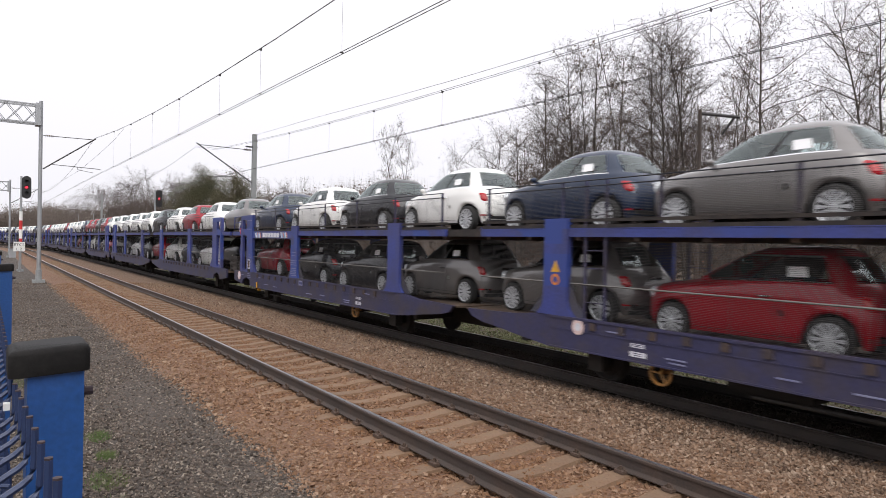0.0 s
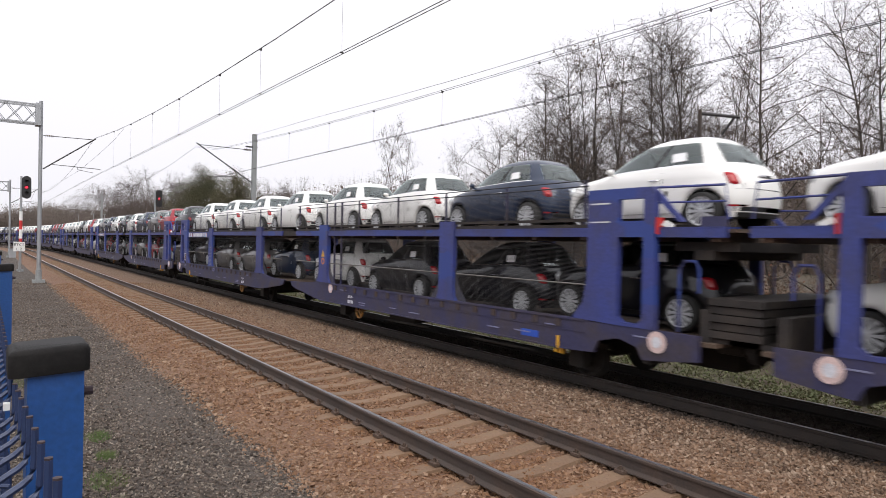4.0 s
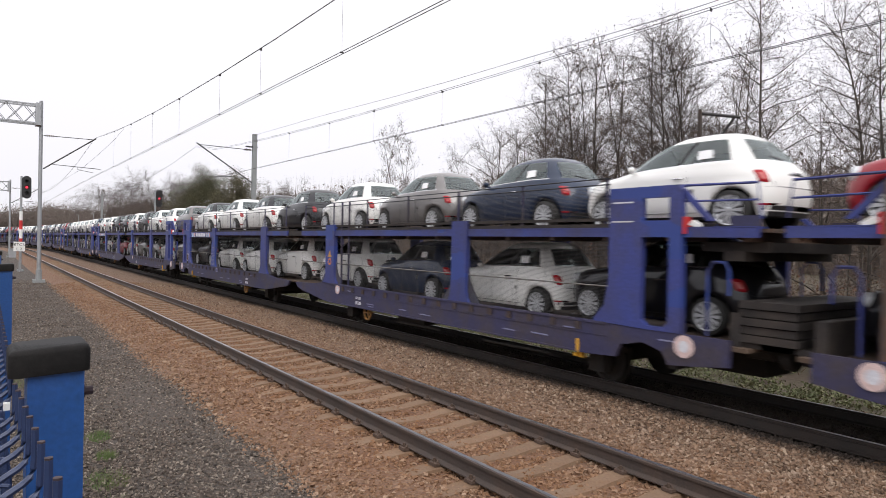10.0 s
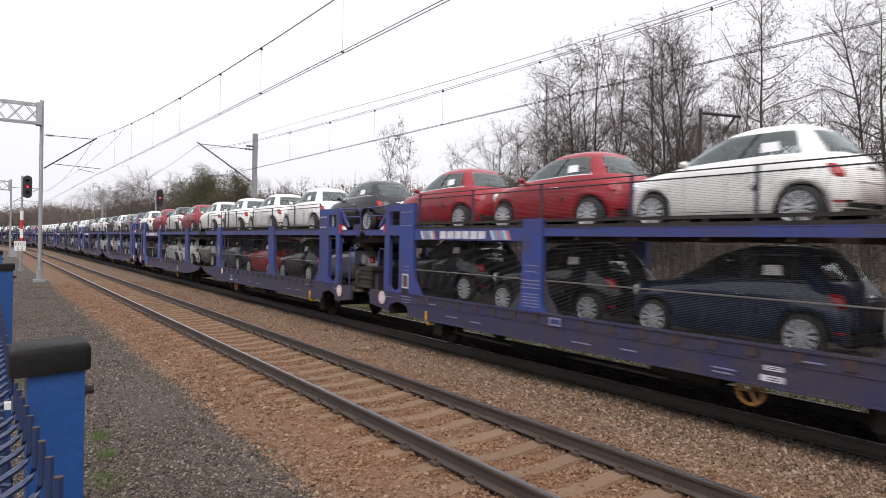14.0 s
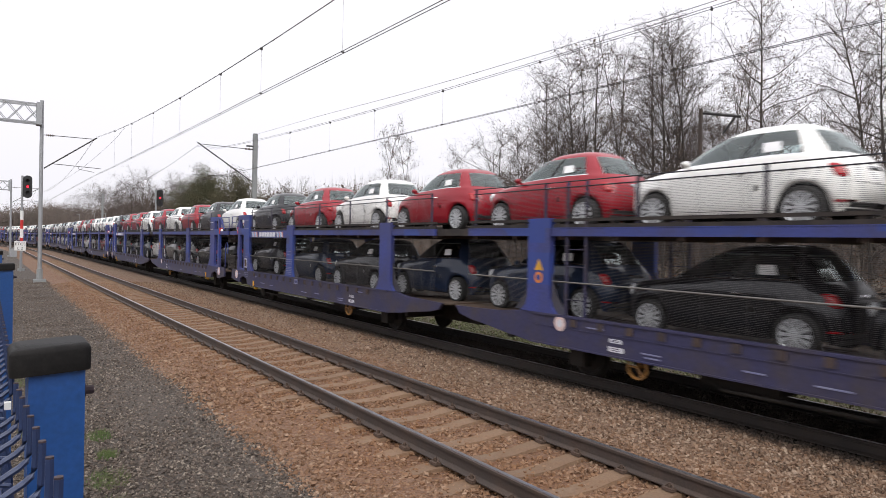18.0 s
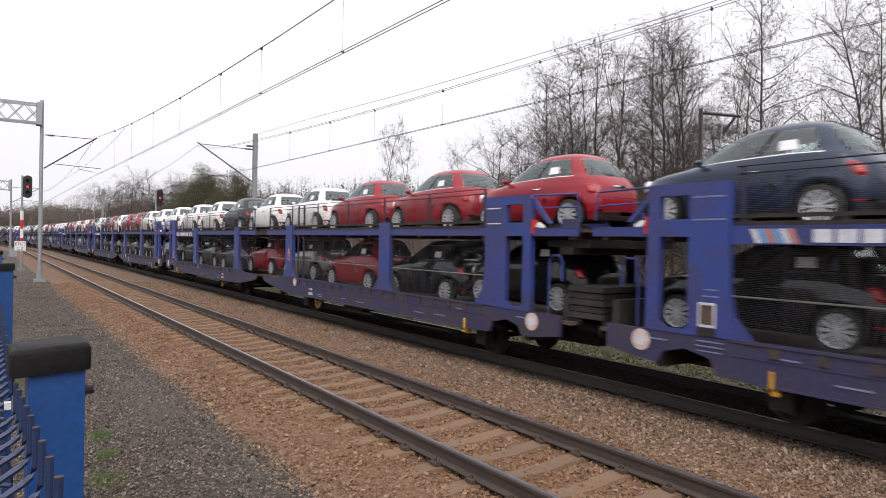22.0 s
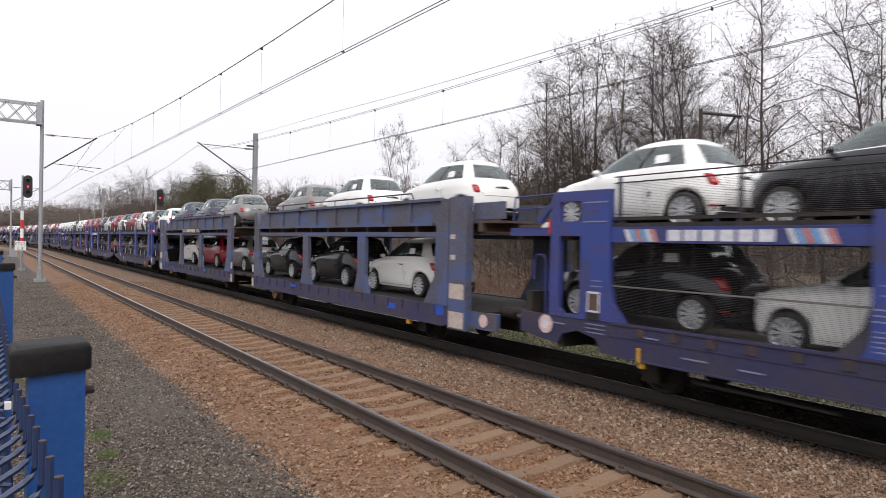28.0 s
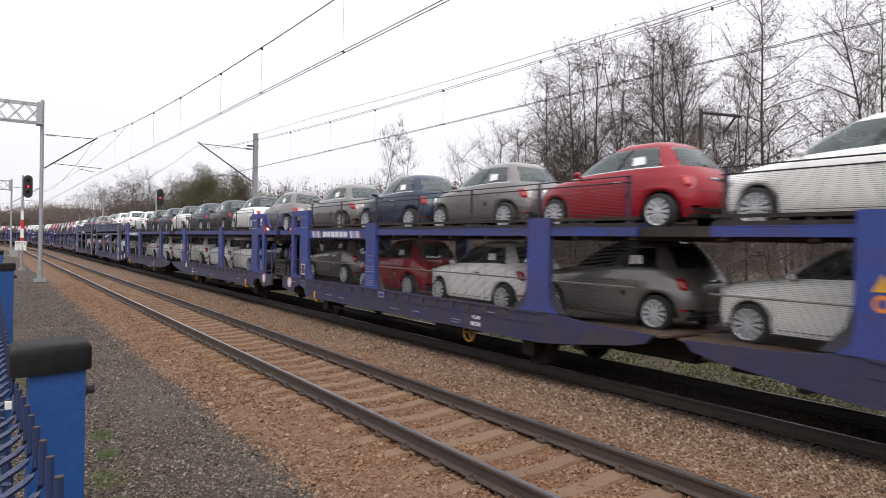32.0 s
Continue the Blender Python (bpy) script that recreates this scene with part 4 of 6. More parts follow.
            g2.lathe([(0.0065 * sx, 0.07), (0.008 * sx, 0.07)], 12, (sx * (SIDE + 0.0155), Y(3.3), 0.87), 1)
            part("marker_disc", g2, [DISC, MARK], unit, "pale pink round plate")
            g2 = Geo()
            B(g2, xt0, xt1, 13.0, 13.4, 2.40, 2.42)
            B(g2, xt0, xt1, 13.0, 13.4, 2.66, 2.68)
            tagged(part("data_lines", g2, MARK, unit), "white bars", kind="stuff")
    # decks
    g = Geo().slab(P([(0.12, 0.87), (0.12, 0.90), (2.2, 0.85), (3.0, 0.79), (12.6, 0.79), (13.4, 0.90), (15.2, 0.90), (15.2, 0.85), (13.4, 0.85), (12.6, 0.73), (3.0, 0.73)]), -1.40, 1.40)
    part("lower_deck", g, DECK, unit, "rusty brown deck plate")
    g = Geo()
    for x0, x1 in ((-1.36, -0.45), (0.45, 1.36)):
        B(g, x0, x1, 0.12, 15.45, 2.262, 2.305)
    for i in range(13):
        B(g, -1.39, 1.39, 0.7 + i * 1.2, 0.82 + i * 1.2, 2.15, 2.266)
    tagged(part("upper_deck", g, RUST, unit, "rusty wheel tracks of the upper deck"), kind="stuff")
    # frame and running gear
    g = Geo()
    B(g, -0.35, 0.35, 0.3, 14.9, 0.42, 0.75)
    for w in (1.8, 4.4, 6.0, 7.6, 9.2, 10.8, 14.0):
        B(g, -1.38, 1.38, w, w + 0.14, 0.50, 0.74)
    B(g, -0.9, 0.9, 5.6, 6.8, 0.30, 0.5)
    B(g, 0.5, 1.1, 7.4, 9.0, 0.28, 0.52)
    for w in (6.2, 9.6):
        g.tube([(-1.30, Y(w), 0.34), (-1.30, Y(w + 1.9), 0.36)], 0.022, 5)
    part("underframe", g, GEAR, unit)
    for w in (3.35, 12.4):
        g = Geo()
        for sx in sides:
            B(g, min(sx * 0.92, sx * 1.12), max(sx * 0.92, sx * 1.12), w - 0.16, w + 0.16, 0.20, 0.52)
            B(g, min(sx * 0.97, sx * 1.07), max(sx * 0.97, sx * 1.07), w - 0.62, w + 0.62, 0.54, 0.62)
            B(g, min(sx * 0.95, sx * 1.09), max(sx * 0.95, sx * 1.09), w - 0.36, w + 0.36, 0.48, 0.54)
            part("axle_box", g, GEAR, unit)
            g = Geo()
        g = Geo().lathe([(-0.72, 0.06), (0.72, 0.06)], 8)
        for sx in sides:
            pr = [(sx * 0.68, 0.10), (sx * 0.69, 0.30), (sx * 0.682, 0.365), (sx * 0.69, 0.395), (sx * 0.715, 0.395), (sx * 0.722, 0.365), (sx * 0.815, 0.36), (sx * 0.82, 0.32), (sx * 0.76, 0.28), (sx * 0.77, 0.12), (sx * 0.84, 0.10), (sx * 0.84, 0.02)]
            g.lathe(pr if sx > 0 else pr, 20)
        part("wheelset", g, GEAR, unit, at=(0, Y(w), 0.362), smooth=True)
    # end: buffers, coupler, loading flap
    g = Geo()
    B(g, -1.30, 1.30, 14.9, 15.05, 0.86, 1.30)
    B(g, -1.25, 1.25, 15.05, 15.75, 0.90, 0.96)
    if not front:
        for i in range(5):
            B(g, -1.30 + 0.03 * (i % 2), 1.30 - 0.03 * (i % 2), 15.0 + 0.02 * (i % 3), 15.80 - 0.03 * (i % 2), 0.97 + i * 0.10, 1.055 + i * 0.10)
        B(g, -1.20, 1.20, 15.1, 15.7, 0.95, 1.44)
    under = Geo()
    B(under, -1.15, 1.15, 14.35, 15.35, 2.03, 2.15)
    B(under, -1.25, 1.25, 14.75, 15.05, 1.92, 2.04)
    if full and not front:
        part("deck_hinge", under, FLAP, unit, "dark hinge gear under the upper deck")
    tagged(part("loading_flap", g, FLAP, unit, "dark folded ramp plates"), kind="stuff")
    for sx in sides:
        g = Geo().tube([(sx * 0.875, Y(14.95), 0.82), (sx * 0.875, Y(15.35), 0.82)], 0.105, 12).tube([(sx * 0.875, Y(15.35), 0.82), (sx * 0.875, Y(15.55), 0.82)], 0.075, 12)
        g.tube([(sx * 0.875, Y(15.52), 0.82), (sx * 0.875, Y(15.59), 0.82)], 0.19, 14)
        part("buffer", g, GEAR, unit)
    if front:
        g = Geo().tube([(0, Y(14.9), 0.80), (0, Y(15.6), 0.78)], 0.05, 6).box(-0.10, 0.10, Y(15.2), Y(15.7), 0.70, 0.90)
        part("coupler", g, GEAR, unit)
    else:
        g = Geo().box(-0.55, 0.55, Y(0.85), Y(-0.3), 0.62, 0.76)
        g.box(-1.10, 1.10, min(Y(0.6), Y(0.3)), max(Y(0.6), Y(0.3)), 0.62, 0.78)
        g.box(-1.40, 1.40, Y(0.62), Y(-0.6), 2.20, 2.33)
        tagged(part("joint", g, FLAP, unit, "grimy articulated joint"), kind="stuff")
    return unit


LONG, TALL = 0.990, 1.115  # from the drawing's lengths and heights to the wagon's
ROUND = ("marker_disc", "warning_disc", "brake_wheel", "buffer")


def to_size(unit):
    """Brings a wagon from the drawing to its true length and height; round parts stay round."""
    for ob in unit.children_recursive:
        if ob.name.startswith("wheelset"):
            ob.matrix_basis = Matrix.Translation((0, ob.location.y * LONG, 0.372))
            continue
        me = ob.data
        co = np.zeros(len(me.vertices) * 3)
        me.vertices.foreach_get("co", co)
        co = co.reshape(-1, 3)
        if ob.name.startswith(ROUND):
            mid = (co.min(0) + co.max(0)) / 2
            co += (0, mid[1] * (LONG - 1), mid[2] * (TALL - 1) - 0.012)
        else:
            co *= (1, LONG, TALL)
            co[:, 2] -= 0.012
        me.vertices.foreach_set("co", co.ravel())
        me.update()


def girder_half(front):
    """Half of the odd wagon with high plate girders along its upper deck and no screens."""
    sg = 1 if front else -1
    unit = tagged(new("car_carrier_wagon"), "old grey-blue car carrier wagon with plate girders and open sides", "railway wagon", "wagons of the car train")
    off = 7.75

    def P(pts):
        q = [(sg * (w - off), z) for w, z in pts]
        return q if sg > 0 else q[::-1]

    def Y(w):
        return sg * (w - off)

    def B(g, x0, x1, w0, w1, z0, z1, mi=0):
        return g.box(min(x0, x1), max(x0, x1), min(Y(w0), Y(w1)), max(Y(w0), Y(w1)), z0, z1, mi)

    for sx in (-1, 1):
        g = Geo().slab(P([(1.2, 0.50), (1.2, 0.86), (14.0, 0.86), (14.0, 0.60), (13.5, 0.46)]), sx * 1.40, sx * 1.47)
        for i in range(18):
            B(g, sx * 1.47, sx * 1.50, 1.6 + i * 0.68, 1.68 + i * 0.68, 0.66, 0.86)
        part("side_sill", g, BLUE_SILL, unit)
        if front:
            outline = [(1.6, 2.40), (13.0, 2.40), (13.0, 2.66), (12.2, 2.88), (1.6, 2.88)]
            wl = (1.5, 12.3)
        else:
            outline = [(1.8, 2.40), (13.3, 2.40), (13.3, 2.88), (2.6, 2.88), (1.8, 2.66)]
            wl = (2.5, 13.4)
        g = Geo().slab(P(outline), sx * 1.40, sx * 1.43)
        for w0, w1, z0, z1 in ((*wl, 2.87, 2.93), (1.8, 13.1, 2.39, 2.45)):
            B(g, sx * 1.38, sx * 1.50, w0, w1, z0, z1)
        part("girder", g, BLUE_OLD, unit, "faded blue plate girder")
        for i in range(8):
            g = Geo()
            B(g, sx * 1.431, sx * 1.48, 2.75 + i * 1.33, 2.83 + i * 1.33, 2.45, 2.87)
            part("rib", g, BLUE_OLD, unit)
        g = Geo()
        B(g, sx * 1.40, sx * 1.46, 1.5, 13.45, 2.17, 2.27)
        part("beam", g, BLUE_OLD, unit)
        for w0, w1 in ((5.90, 6.28), (9.55, 9.95)):
            g = Geo().slab(P([(w0, 2.17), (w0, 1.3), (w0 - 0.18, 0.86), (w1 + 0.18, 0.86), (w1, 1.3), (w1, 2.17)]), sx * 1.38, sx * 1.485)
            part("post", g, BLUE_OLD, unit)
        for e0, e1, e2, e3 in ((13.25, 13.44, 13.72, 14.10), (1.9, 1.6, 1.4, 1.15)):
            d = 1 if e1 > e0 else -1
            g = Geo().slab(P([(e0, 2.40), (e0 - d * 0.05, 1.4), (e0 - d * 0.45, 0.86), (e2, 0.86), (e2, 2.90), (e1, 2.90)]) if d > 0 else P([(e2, 2.90), (e2, 0.86), (e0 + 0.35, 0.86), (e0 + 0.05, 1.4), (e0, 2.40), (e1, 2.90)]), sx * 1.38, sx * 1.49)
            part("end_column", g, BLUE_OLD, unit)
            if d > 0:
                g = Geo()
                B(g, sx * 1.36, sx * 1.51, e2 + 0.05, e3 + 0.3, 0.45, 2.92)
                B(g, sx * 1.36, sx * 1.53, e3 + 0.24, e3 + 0.30, 0.45, 2.92)
                part("end_plate", g, BLUE_OLD, unit)
                g = Geo()
                for z0, z1 in ((0.48, 0.78), (1.02, 1.30), (1.75, 1.84), (2.14, 2.22)):
                    B(g, sx * 1.5105, sx * 1.514, e2 + (0.08 if z1 < 1.5 else 0.1), e3 + 0.22 if z1 < 1.5 else e2 + 0.28, z0, z1)
                part("label_panel", g, LABEL, unit, "grimy pinkish-white label panels")
            else:
                g = Geo()
                for z0, z1 in ((0.52, 0.78), (0.98, 1.22)):
                    B(g, sx * 1.4905, sx * 1.494, 1.2, 1.39, z0, z1)
                part("label_panel", g, LABEL, unit, "grimy pinkish-white label panels")
        g = Geo().tube([(sx * 1.42, Y(2.6), 2.93), (sx * 1.42, Y(2.65), 3.07), (sx * 1.42, Y(12.1), 3.07), (sx * 1.42, Y(12.2), 2.93)], 0.017, 6)
        for w in (4.0, 6.0, 8.0, 10.0):
            g.tube([(sx * 1.42, Y(w), 2.93), (sx * 1.42, Y(w), 3.07)], 0.014, 5)
        part("guard_rail", g, BAR_DARK, unit)
        g = Geo()
        B(g, sx * 1.4705, sx * 1.474, 13.1, 13.55, 0.66, 0.92)
        B(g, sx * 1.4705, sx * 1.474, 11.1, 11.55, 0.62, 0.74)
        B(g, sx * 1.5005, sx * 1.503, 5.0, 5.4, 0.72, 0.80)
        part("paint_patch", g, BLUE_DEEP, unit, "bright blue repaint patch")
        g = Geo()
        B(g, sx * 1.36, sx * 1.44, 12.0, 12.14, 0.36, 0.54)
        part("brake_valve", g, YELLOW, unit, "yellow brake lever")
        if front:
            g = Geo()
            B(g, sx * 1.501, sx * 1.515, 6.0, 9.35, 2.26, 2.46, 0)
            g2 = Geo()
            for i in range(6):
                B(g2, sx * 1.5155, sx * 1.520, 6.95 + i * 0.26, 7.16 + i * 0.26, 2.29, 2.43, 0)
            for base in (6.08, 8.62):
                for i, m_i in enumerate((1, 2, 3, 1, 2)):
                    w = base + i * 0.13
                    g.slab(P([(w, 2.29), (w + 0.08, 2.29), (w + 0.16, 2.43), (w + 0.08, 2.43)]), sx * 1.5152, sx * 1.519, m_i)
            bar = part("banner", g, [RUST, STRIPE_RD, MARK_FAINT, STRIPE_LB], unit, "brown name board with slanted stripes")
            part("banner_blocks", g2, mat("cream blocks", (0.55, 0.48, 0.36), 0.6), bar, "row of bold cream blocks")
        else:
            g = Geo().lathe([(-0.02, 0.19), (0.02, 0.19), (0.02, 0.155), (-0.02, 0.155), (-0.02, 0.19)], 20, (sx * 1.38, Y(3.3), 0.42), 0, False)
            for k in range(3):
                a = 2.0944 * k
                g.tube([(sx * 1.38, Y(3.3), 0.42), (sx * 1.38, Y(3.3) + 0.17 * math.cos(a), 0.42 + 0.17 * math.sin(a))], 0.018, 5)
            part("brake_wheel", g, OCHRE, unit, "yellow spoked hand brake wheel")
    g = Geo().slab(P([(0.2, 0.84), (14.9, 0.84), (14.9, 0.78), (0.2, 0.78)]), -1.38, 1.38)
    part("lower_deck", g, GEAR, unit, "dark lower deck plate")
    g = Geo()
    for x0, x1 in ((-1.36, -0.40), (0.40, 1.36)):
        B(g, x0, x1, 0.15, 15.3, 2.43, 2.47)
    for i in range(12):
        B(g, -1.38, 1.38, 1.4 + i * 1.2, 1.52 + i * 1.2, 2.28, 2.434)
    tagged(part("upper_deck", g, RUST, unit, "rusty wheel tracks of the upper deck"), kind="stuff")
    g = Geo()
    B(g, -0.35, 0.35, 0.5, 14.9, 0.42, 0.77)
    for w in (1.8, 5.0, 7.4, 9.8, 14.0):
        B(g, -1.38, 1.38, w, w + 0.14, 0.50, 0.77)
    part("underframe", g, GEAR, unit)
    for w in (3.2, 12.2):
        g = Geo()
        for sx in (-1, 1):
            B(g, sx * 0.92, sx * 1.12, w - 0.16, w + 0.16, 0.20, 0.52)
            B(g, sx * 0.97, sx * 1.07, w - 0.62, w + 0.62, 0.52, 0.60)
            part("axle_box", g, GEAR, unit)
            g = Geo()
        g = Geo().lathe([(-0.72, 0.06), (0.72, 0.06)], 8)
        for sx in (-1, 1):
            g.lathe([(sx * 0.68, 0.10), (sx * 0.69, 0.30), (sx * 0.682, 0.365), (sx * 0.69, 0.395), (sx * 0.715, 0.395), (sx * 0.722, 0.365), (sx * 0.815, 0.36), (sx * 0.82, 0.32), (sx * 0.76, 0.28), (sx * 0.84, 0.10)], 20)
        part("wheelset", g, GEAR, unit, at=(0, Y(w), 0.362), smooth=True)
    for sx in (-1, 1):
        g = Geo().tube([(sx * 0.875, Y(14.8), 0.82), (sx * 0.875, Y(15.3), 0.82)], 0.10, 12).tube([(sx * 0.875, Y(15.3), 0.82), (sx * 0.875, Y(15.55), 0.82)], 0.07, 12)
        g.tube([(sx * 0.875, Y(15.52), 0.82), (sx * 0.875, Y(15.58), 0.82)], 0.19, 14)
        part("buffer", g, GEAR, unit)
        g = Geo().slab(P([(15.0, 0.86), (15.25, 0.86), (15.25, 2.30), (15.0, 2.30)]), sx * 1.05, sx * 1.38)
        if sx > 0:
            part("end_pillar", g, GEAR, unit)
        g = Geo()
        B(g, sx * 1.28, sx * 1.35, 14.4, 15.35, 2.50, 2.80)
        part("end_girder", g, BLUE_OLD, unit)
        g = Geo()
        B(g, sx * 1.30, sx * 1.40, 14.0, 15.25, 0.52, 0.83)
        part("end_sill", g, BLUE_OLD, unit)
        g = Geo().lathe([(0, 0.13), (0.01 * sx, 0.13)], 16, (sx * 1.401, Y(14.85), 0.68), 0)
        part("marker_disc", g, DISC, unit, "pale pink round plate")
    return unit


# ---- the train: wagon by wagon, cars from the leading end ----
PITCH_LEN = 30.74
LOADS = {  # wagon: cars of the upper deck, cars of the lower deck
    -1: ("WWWKWRWG", "KWKRWKWK"),
    0: ("BWKWBGRK", "RKKGGRGK"),
    1: ("WWWWWWBW", "KGGBWKKK"),
    2: ("WKKWKWWG", "WKRWGGWG"),
    3: ("TWTKWGBW", "KWWWWBWK"),
    4: ("RTRWWWWK", "KWWGBRKG"),
    5: ("RRWRWRKW", "KKBWGKKK"),
    6: ("KRWRRWWW", "KBKBBKKW"),
    7: ("WWKWWRRR", "KKBRGRKK"),
    8: ("BTRTRWKW", "KKRBKKKB"),
    9: ("BBGGWW", "WRGKKW"),
    10: ("WKBTBKTG", "KWWWWWWK"),
    11: ("GBGRWWKB", "GRWGWKRW"),
}
UPPER_W = (13.18, 9.37, 5.66, 1.90, -1.96, -5.68, -9.44, -13.20)
LOWER_W = (12.96, 9.30, 5.61, 1.90, -1.93, -5.63, -9.29, -12.93)
LOWER_Z = (0.992, 0.880, 0.874, 0.941, 0.941, 0.874, 0.874, 1.003)
GIRDER_UP = (13.00, 8.58, 4.37, -2.95, -7.01, -11.82)
GIRDER_LOW = (11.10, 6.98, 3.08, -2.11, -6.22, -10.22)
RUN = []  # (thing, metres ahead of the first wagon's joint, height)
rng = random.Random(5)
half_spec = {}
for k in range(-6, 12):
    full = k >= 0
    base = -PITCH_LEN * k
    for front in (True, False):
        key = ("girder", front) if k == 9 else (full, front)
        if key not in half_spec:
            half_spec[key] = girder_half(front) if k == 9 else carrier_half(front, full)
            unit = half_spec[key]
            to_size(unit)
        else:
            unit = copy_thing(half_spec[key], Matrix())
        RUN.append((unit, base + (1 if front else -1) * LONG * (7.75 if k == 9 else HALF), 0.0))
        if k == 4 and front:
            at = [LONG * (w - HALF) for w in (12.10, 12.62, 14.045, 14.26)]
            part("paint_patch", Geo().box(-SIDE - 0.030, -SIDE + 0.005, at[0], at[1], 0.70, 1.09), BLUE_DEEP, unit, "bright blue repaint patch")
            part("rusty_cover", Geo().box(-SIDE - 0.018, -SIDE, at[2], at[3], 1.10, 3.08), RUST, unit, "rust-brown primed column face")
        if k in (1, 6, 11) and not front:
            y = LONG * (HALF - 11.6)
            part("paint_patch", Geo().box(-SIDE - 0.006, -SIDE + 0.005, y - 0.22, y + 0.22, 0.66, 0.78), BLUE_DEEP, unit, "bright blue repaint patch")
    up, low = LOADS.get(k) or ("".join(rng.choice("WWWWWKGRB") for _ in range(8)), "".join(rng.choice("WWKKKGBR") for _ in range(8)))
    ups = [(w, 2.744) for w in GIRDER_UP] if k == 9 else [(w, 2.560) for w in UPPER_W]
    lows = [(w, 0.930) for w in GIRDER_LOW] if k == 9 else list(zip(LOWER_W, LOWER_Z))
    for deck, colours, spots in (("upper", up, ups), ("lower", low, lows)):
        for c, (w, z) in zip(colours, spots):
            RUN.append((new_car(c, deck, full, Matrix()), base + w + rng.uniform(-0.05, 0.05), z))


# ---- beside the line: gantries, masts, wires, signals ----
GALV = mat("galvanised steel", (0.34, 0.35, 0.36), 0.5, 0.5, 0.35, 3, 50, 0.05, (0.24, 0.24, 0.25))
MAST = mat("grey concrete mast", (0.26, 0.27, 0.27), 0.85, 0, 0.4, 2, 50, 0.1)
STEEL_DARK = mat("dark insulator and arm", (0.045, 0.042, 0.042), 0.55, 0.2, 0.3, 5, 60, 0.0)
COPPER = mat("weathered contact wire", (0.050, 0.047, 0.045), 0.55, 0.5, 0.3, 5, 60, 0.0)
RED_GLOW = glow("red signal light", (1.0, 0.03, 0.06), 2.5)
BLUE_POST = mat("bright blue fence paint", (0.009, 0.055, 0.195), 0.42, 0, 0.4, 14, 150, 0.05, (0.02, 0.065, 0.22))
BLUE_WIRE = mat("dark blue coated wire", (0.016, 0.030, 0.085), 0.45, 0, 0.3, 20, 150, 0.05)
CAP = mat("black rubber cap", (0.007, 0.0064, 0.0062), 0.6, 0, 0.5, 45, 200, 0.1, (0.018, 0.016, 0.015))
CAP.node_tree.nodes["Principled BSDF"].inputs["Specular IOR Level"].default_value = 0.12
RUST_TIP = mat("rusty cut end", (0.046, 0.031, 0.036), 0.85, 0, 0.4, 60, 200, 0.1)


def contact_z(s, low):
    return low + 0.00011 * s * s if s < 40 else low + 0.176


def gantry(s, x, height, label):
    """A portal over the neighbouring tracks: a mast here, one far to the left, a lattice beam."""
    thing = tagged(new("catenary_gantry"), label, "catenary gantry", "catenary supports")
    for mx in (x, x - 17.0):
        g = Geo().tube([on_line(mx, s, -0.3)[0], on_line(mx, s, height)[0]], 0.105, 10, r2=0.09)
        part("mast", g, GALV, thing, smooth=True)
        g = Geo().box(mx - 0.28, mx + 0.28, s - 0.28, s + 0.28, -0.5, -0.18)
        g.tube([(mx, s, -0.2), (mx, s, 0.35)], 0.145, 10)
        part("foundation", g, MAST, thing)
    z0, z1 = height - 1.22, height - 0.26
    for dy in (-0.3, 0.3):
        for z in (z0, z1):
            part("chord", Geo().box(x - 17, x, s + dy - 0.035, s + dy + 0.035, z - 0.04, z + 0.04), GALV, thing)
        g = Geo()
        n = 22
        for i in range(n):
            xa, xb = x - 17 + 17 * i / n, x - 17 + 17 * (i + 1) / n
            za, zb = (z0, z1) if i % 2 else (z1, z0)
            g.tube([(xa, s + dy, za), (xb, s + dy, zb)], 0.018, 5)
            g.tube([(xa, s + dy, zb), (xb, s + dy, za)], 0.018, 5)
        part("lattice", g, GALV, thing)
    part("end_plate", Geo().box(x - 0.25, x - 0.02, s - 0.36, s + 0.36, z0 - 0.1, z1 + 0.1), GALV, thing)
    return thing


def cantilever(s, mast_x, line_x, zc, zm, label):
    """The arm that holds the wires over a track."""
    d = 1 if line_x > mast_x else -1
    thing = tagged(new("cantilever_bracket"), label, "overhead line support", "overhead line supports")
    tip = line_x + d * 0.12
    g = Geo().tube([(mast_x + d * 0.12, s, zc + 0.05), (tip, s, zm + 0.12)], 0.035, 8)
    part("strut", g, STEEL_DARK, thing)
    g = Geo().tube([(mast_x + d * 0.12, s, zm + 0.02), (line_x, s, zm + 0.04)], 0.02, 6)
    part("tie", g, STEEL_DARK, thing)
    g = Geo()
    for i in range(5):
        xx = mast_x + d * (0.22 + i * 0.08)
        g.tube([(xx, s, zm + 0.02), (xx + d * 0.03, s, zm + 0.02)], 0.06, 8)
    part("insulator", g, RUST, thing)
    g = Geo().tube([(mast_x + d * 0.55, s, zc + 0.32), (line_x + d * 0.35, s, zc + 0.24)], 0.018, 6)
    g.tube([(line_x - d * 0.75, s, zc + 0.27), (line_x - d * 0.75, s, zc + 0.14), (line_x, s, zc + 0.02)], 0.014, 5)
    part("steady_arm", g, STEEL_DARK, thing)
    return thing


gantry(40.23, 2.30, 9.22, "grey tubular steel gantry mast with a lattice beam")
gantry(86.79, 2.15, 8.28, "grey steel gantry mast with a lattice beam")
cantilever(40.23, 2.30, NEAR, 5.62, 7.41, "dark cantilever arm over the empty track")
cantilever(86.79, 2.15, NEAR, 5.66, 7.34, "dark cantilever arm over the empty track")


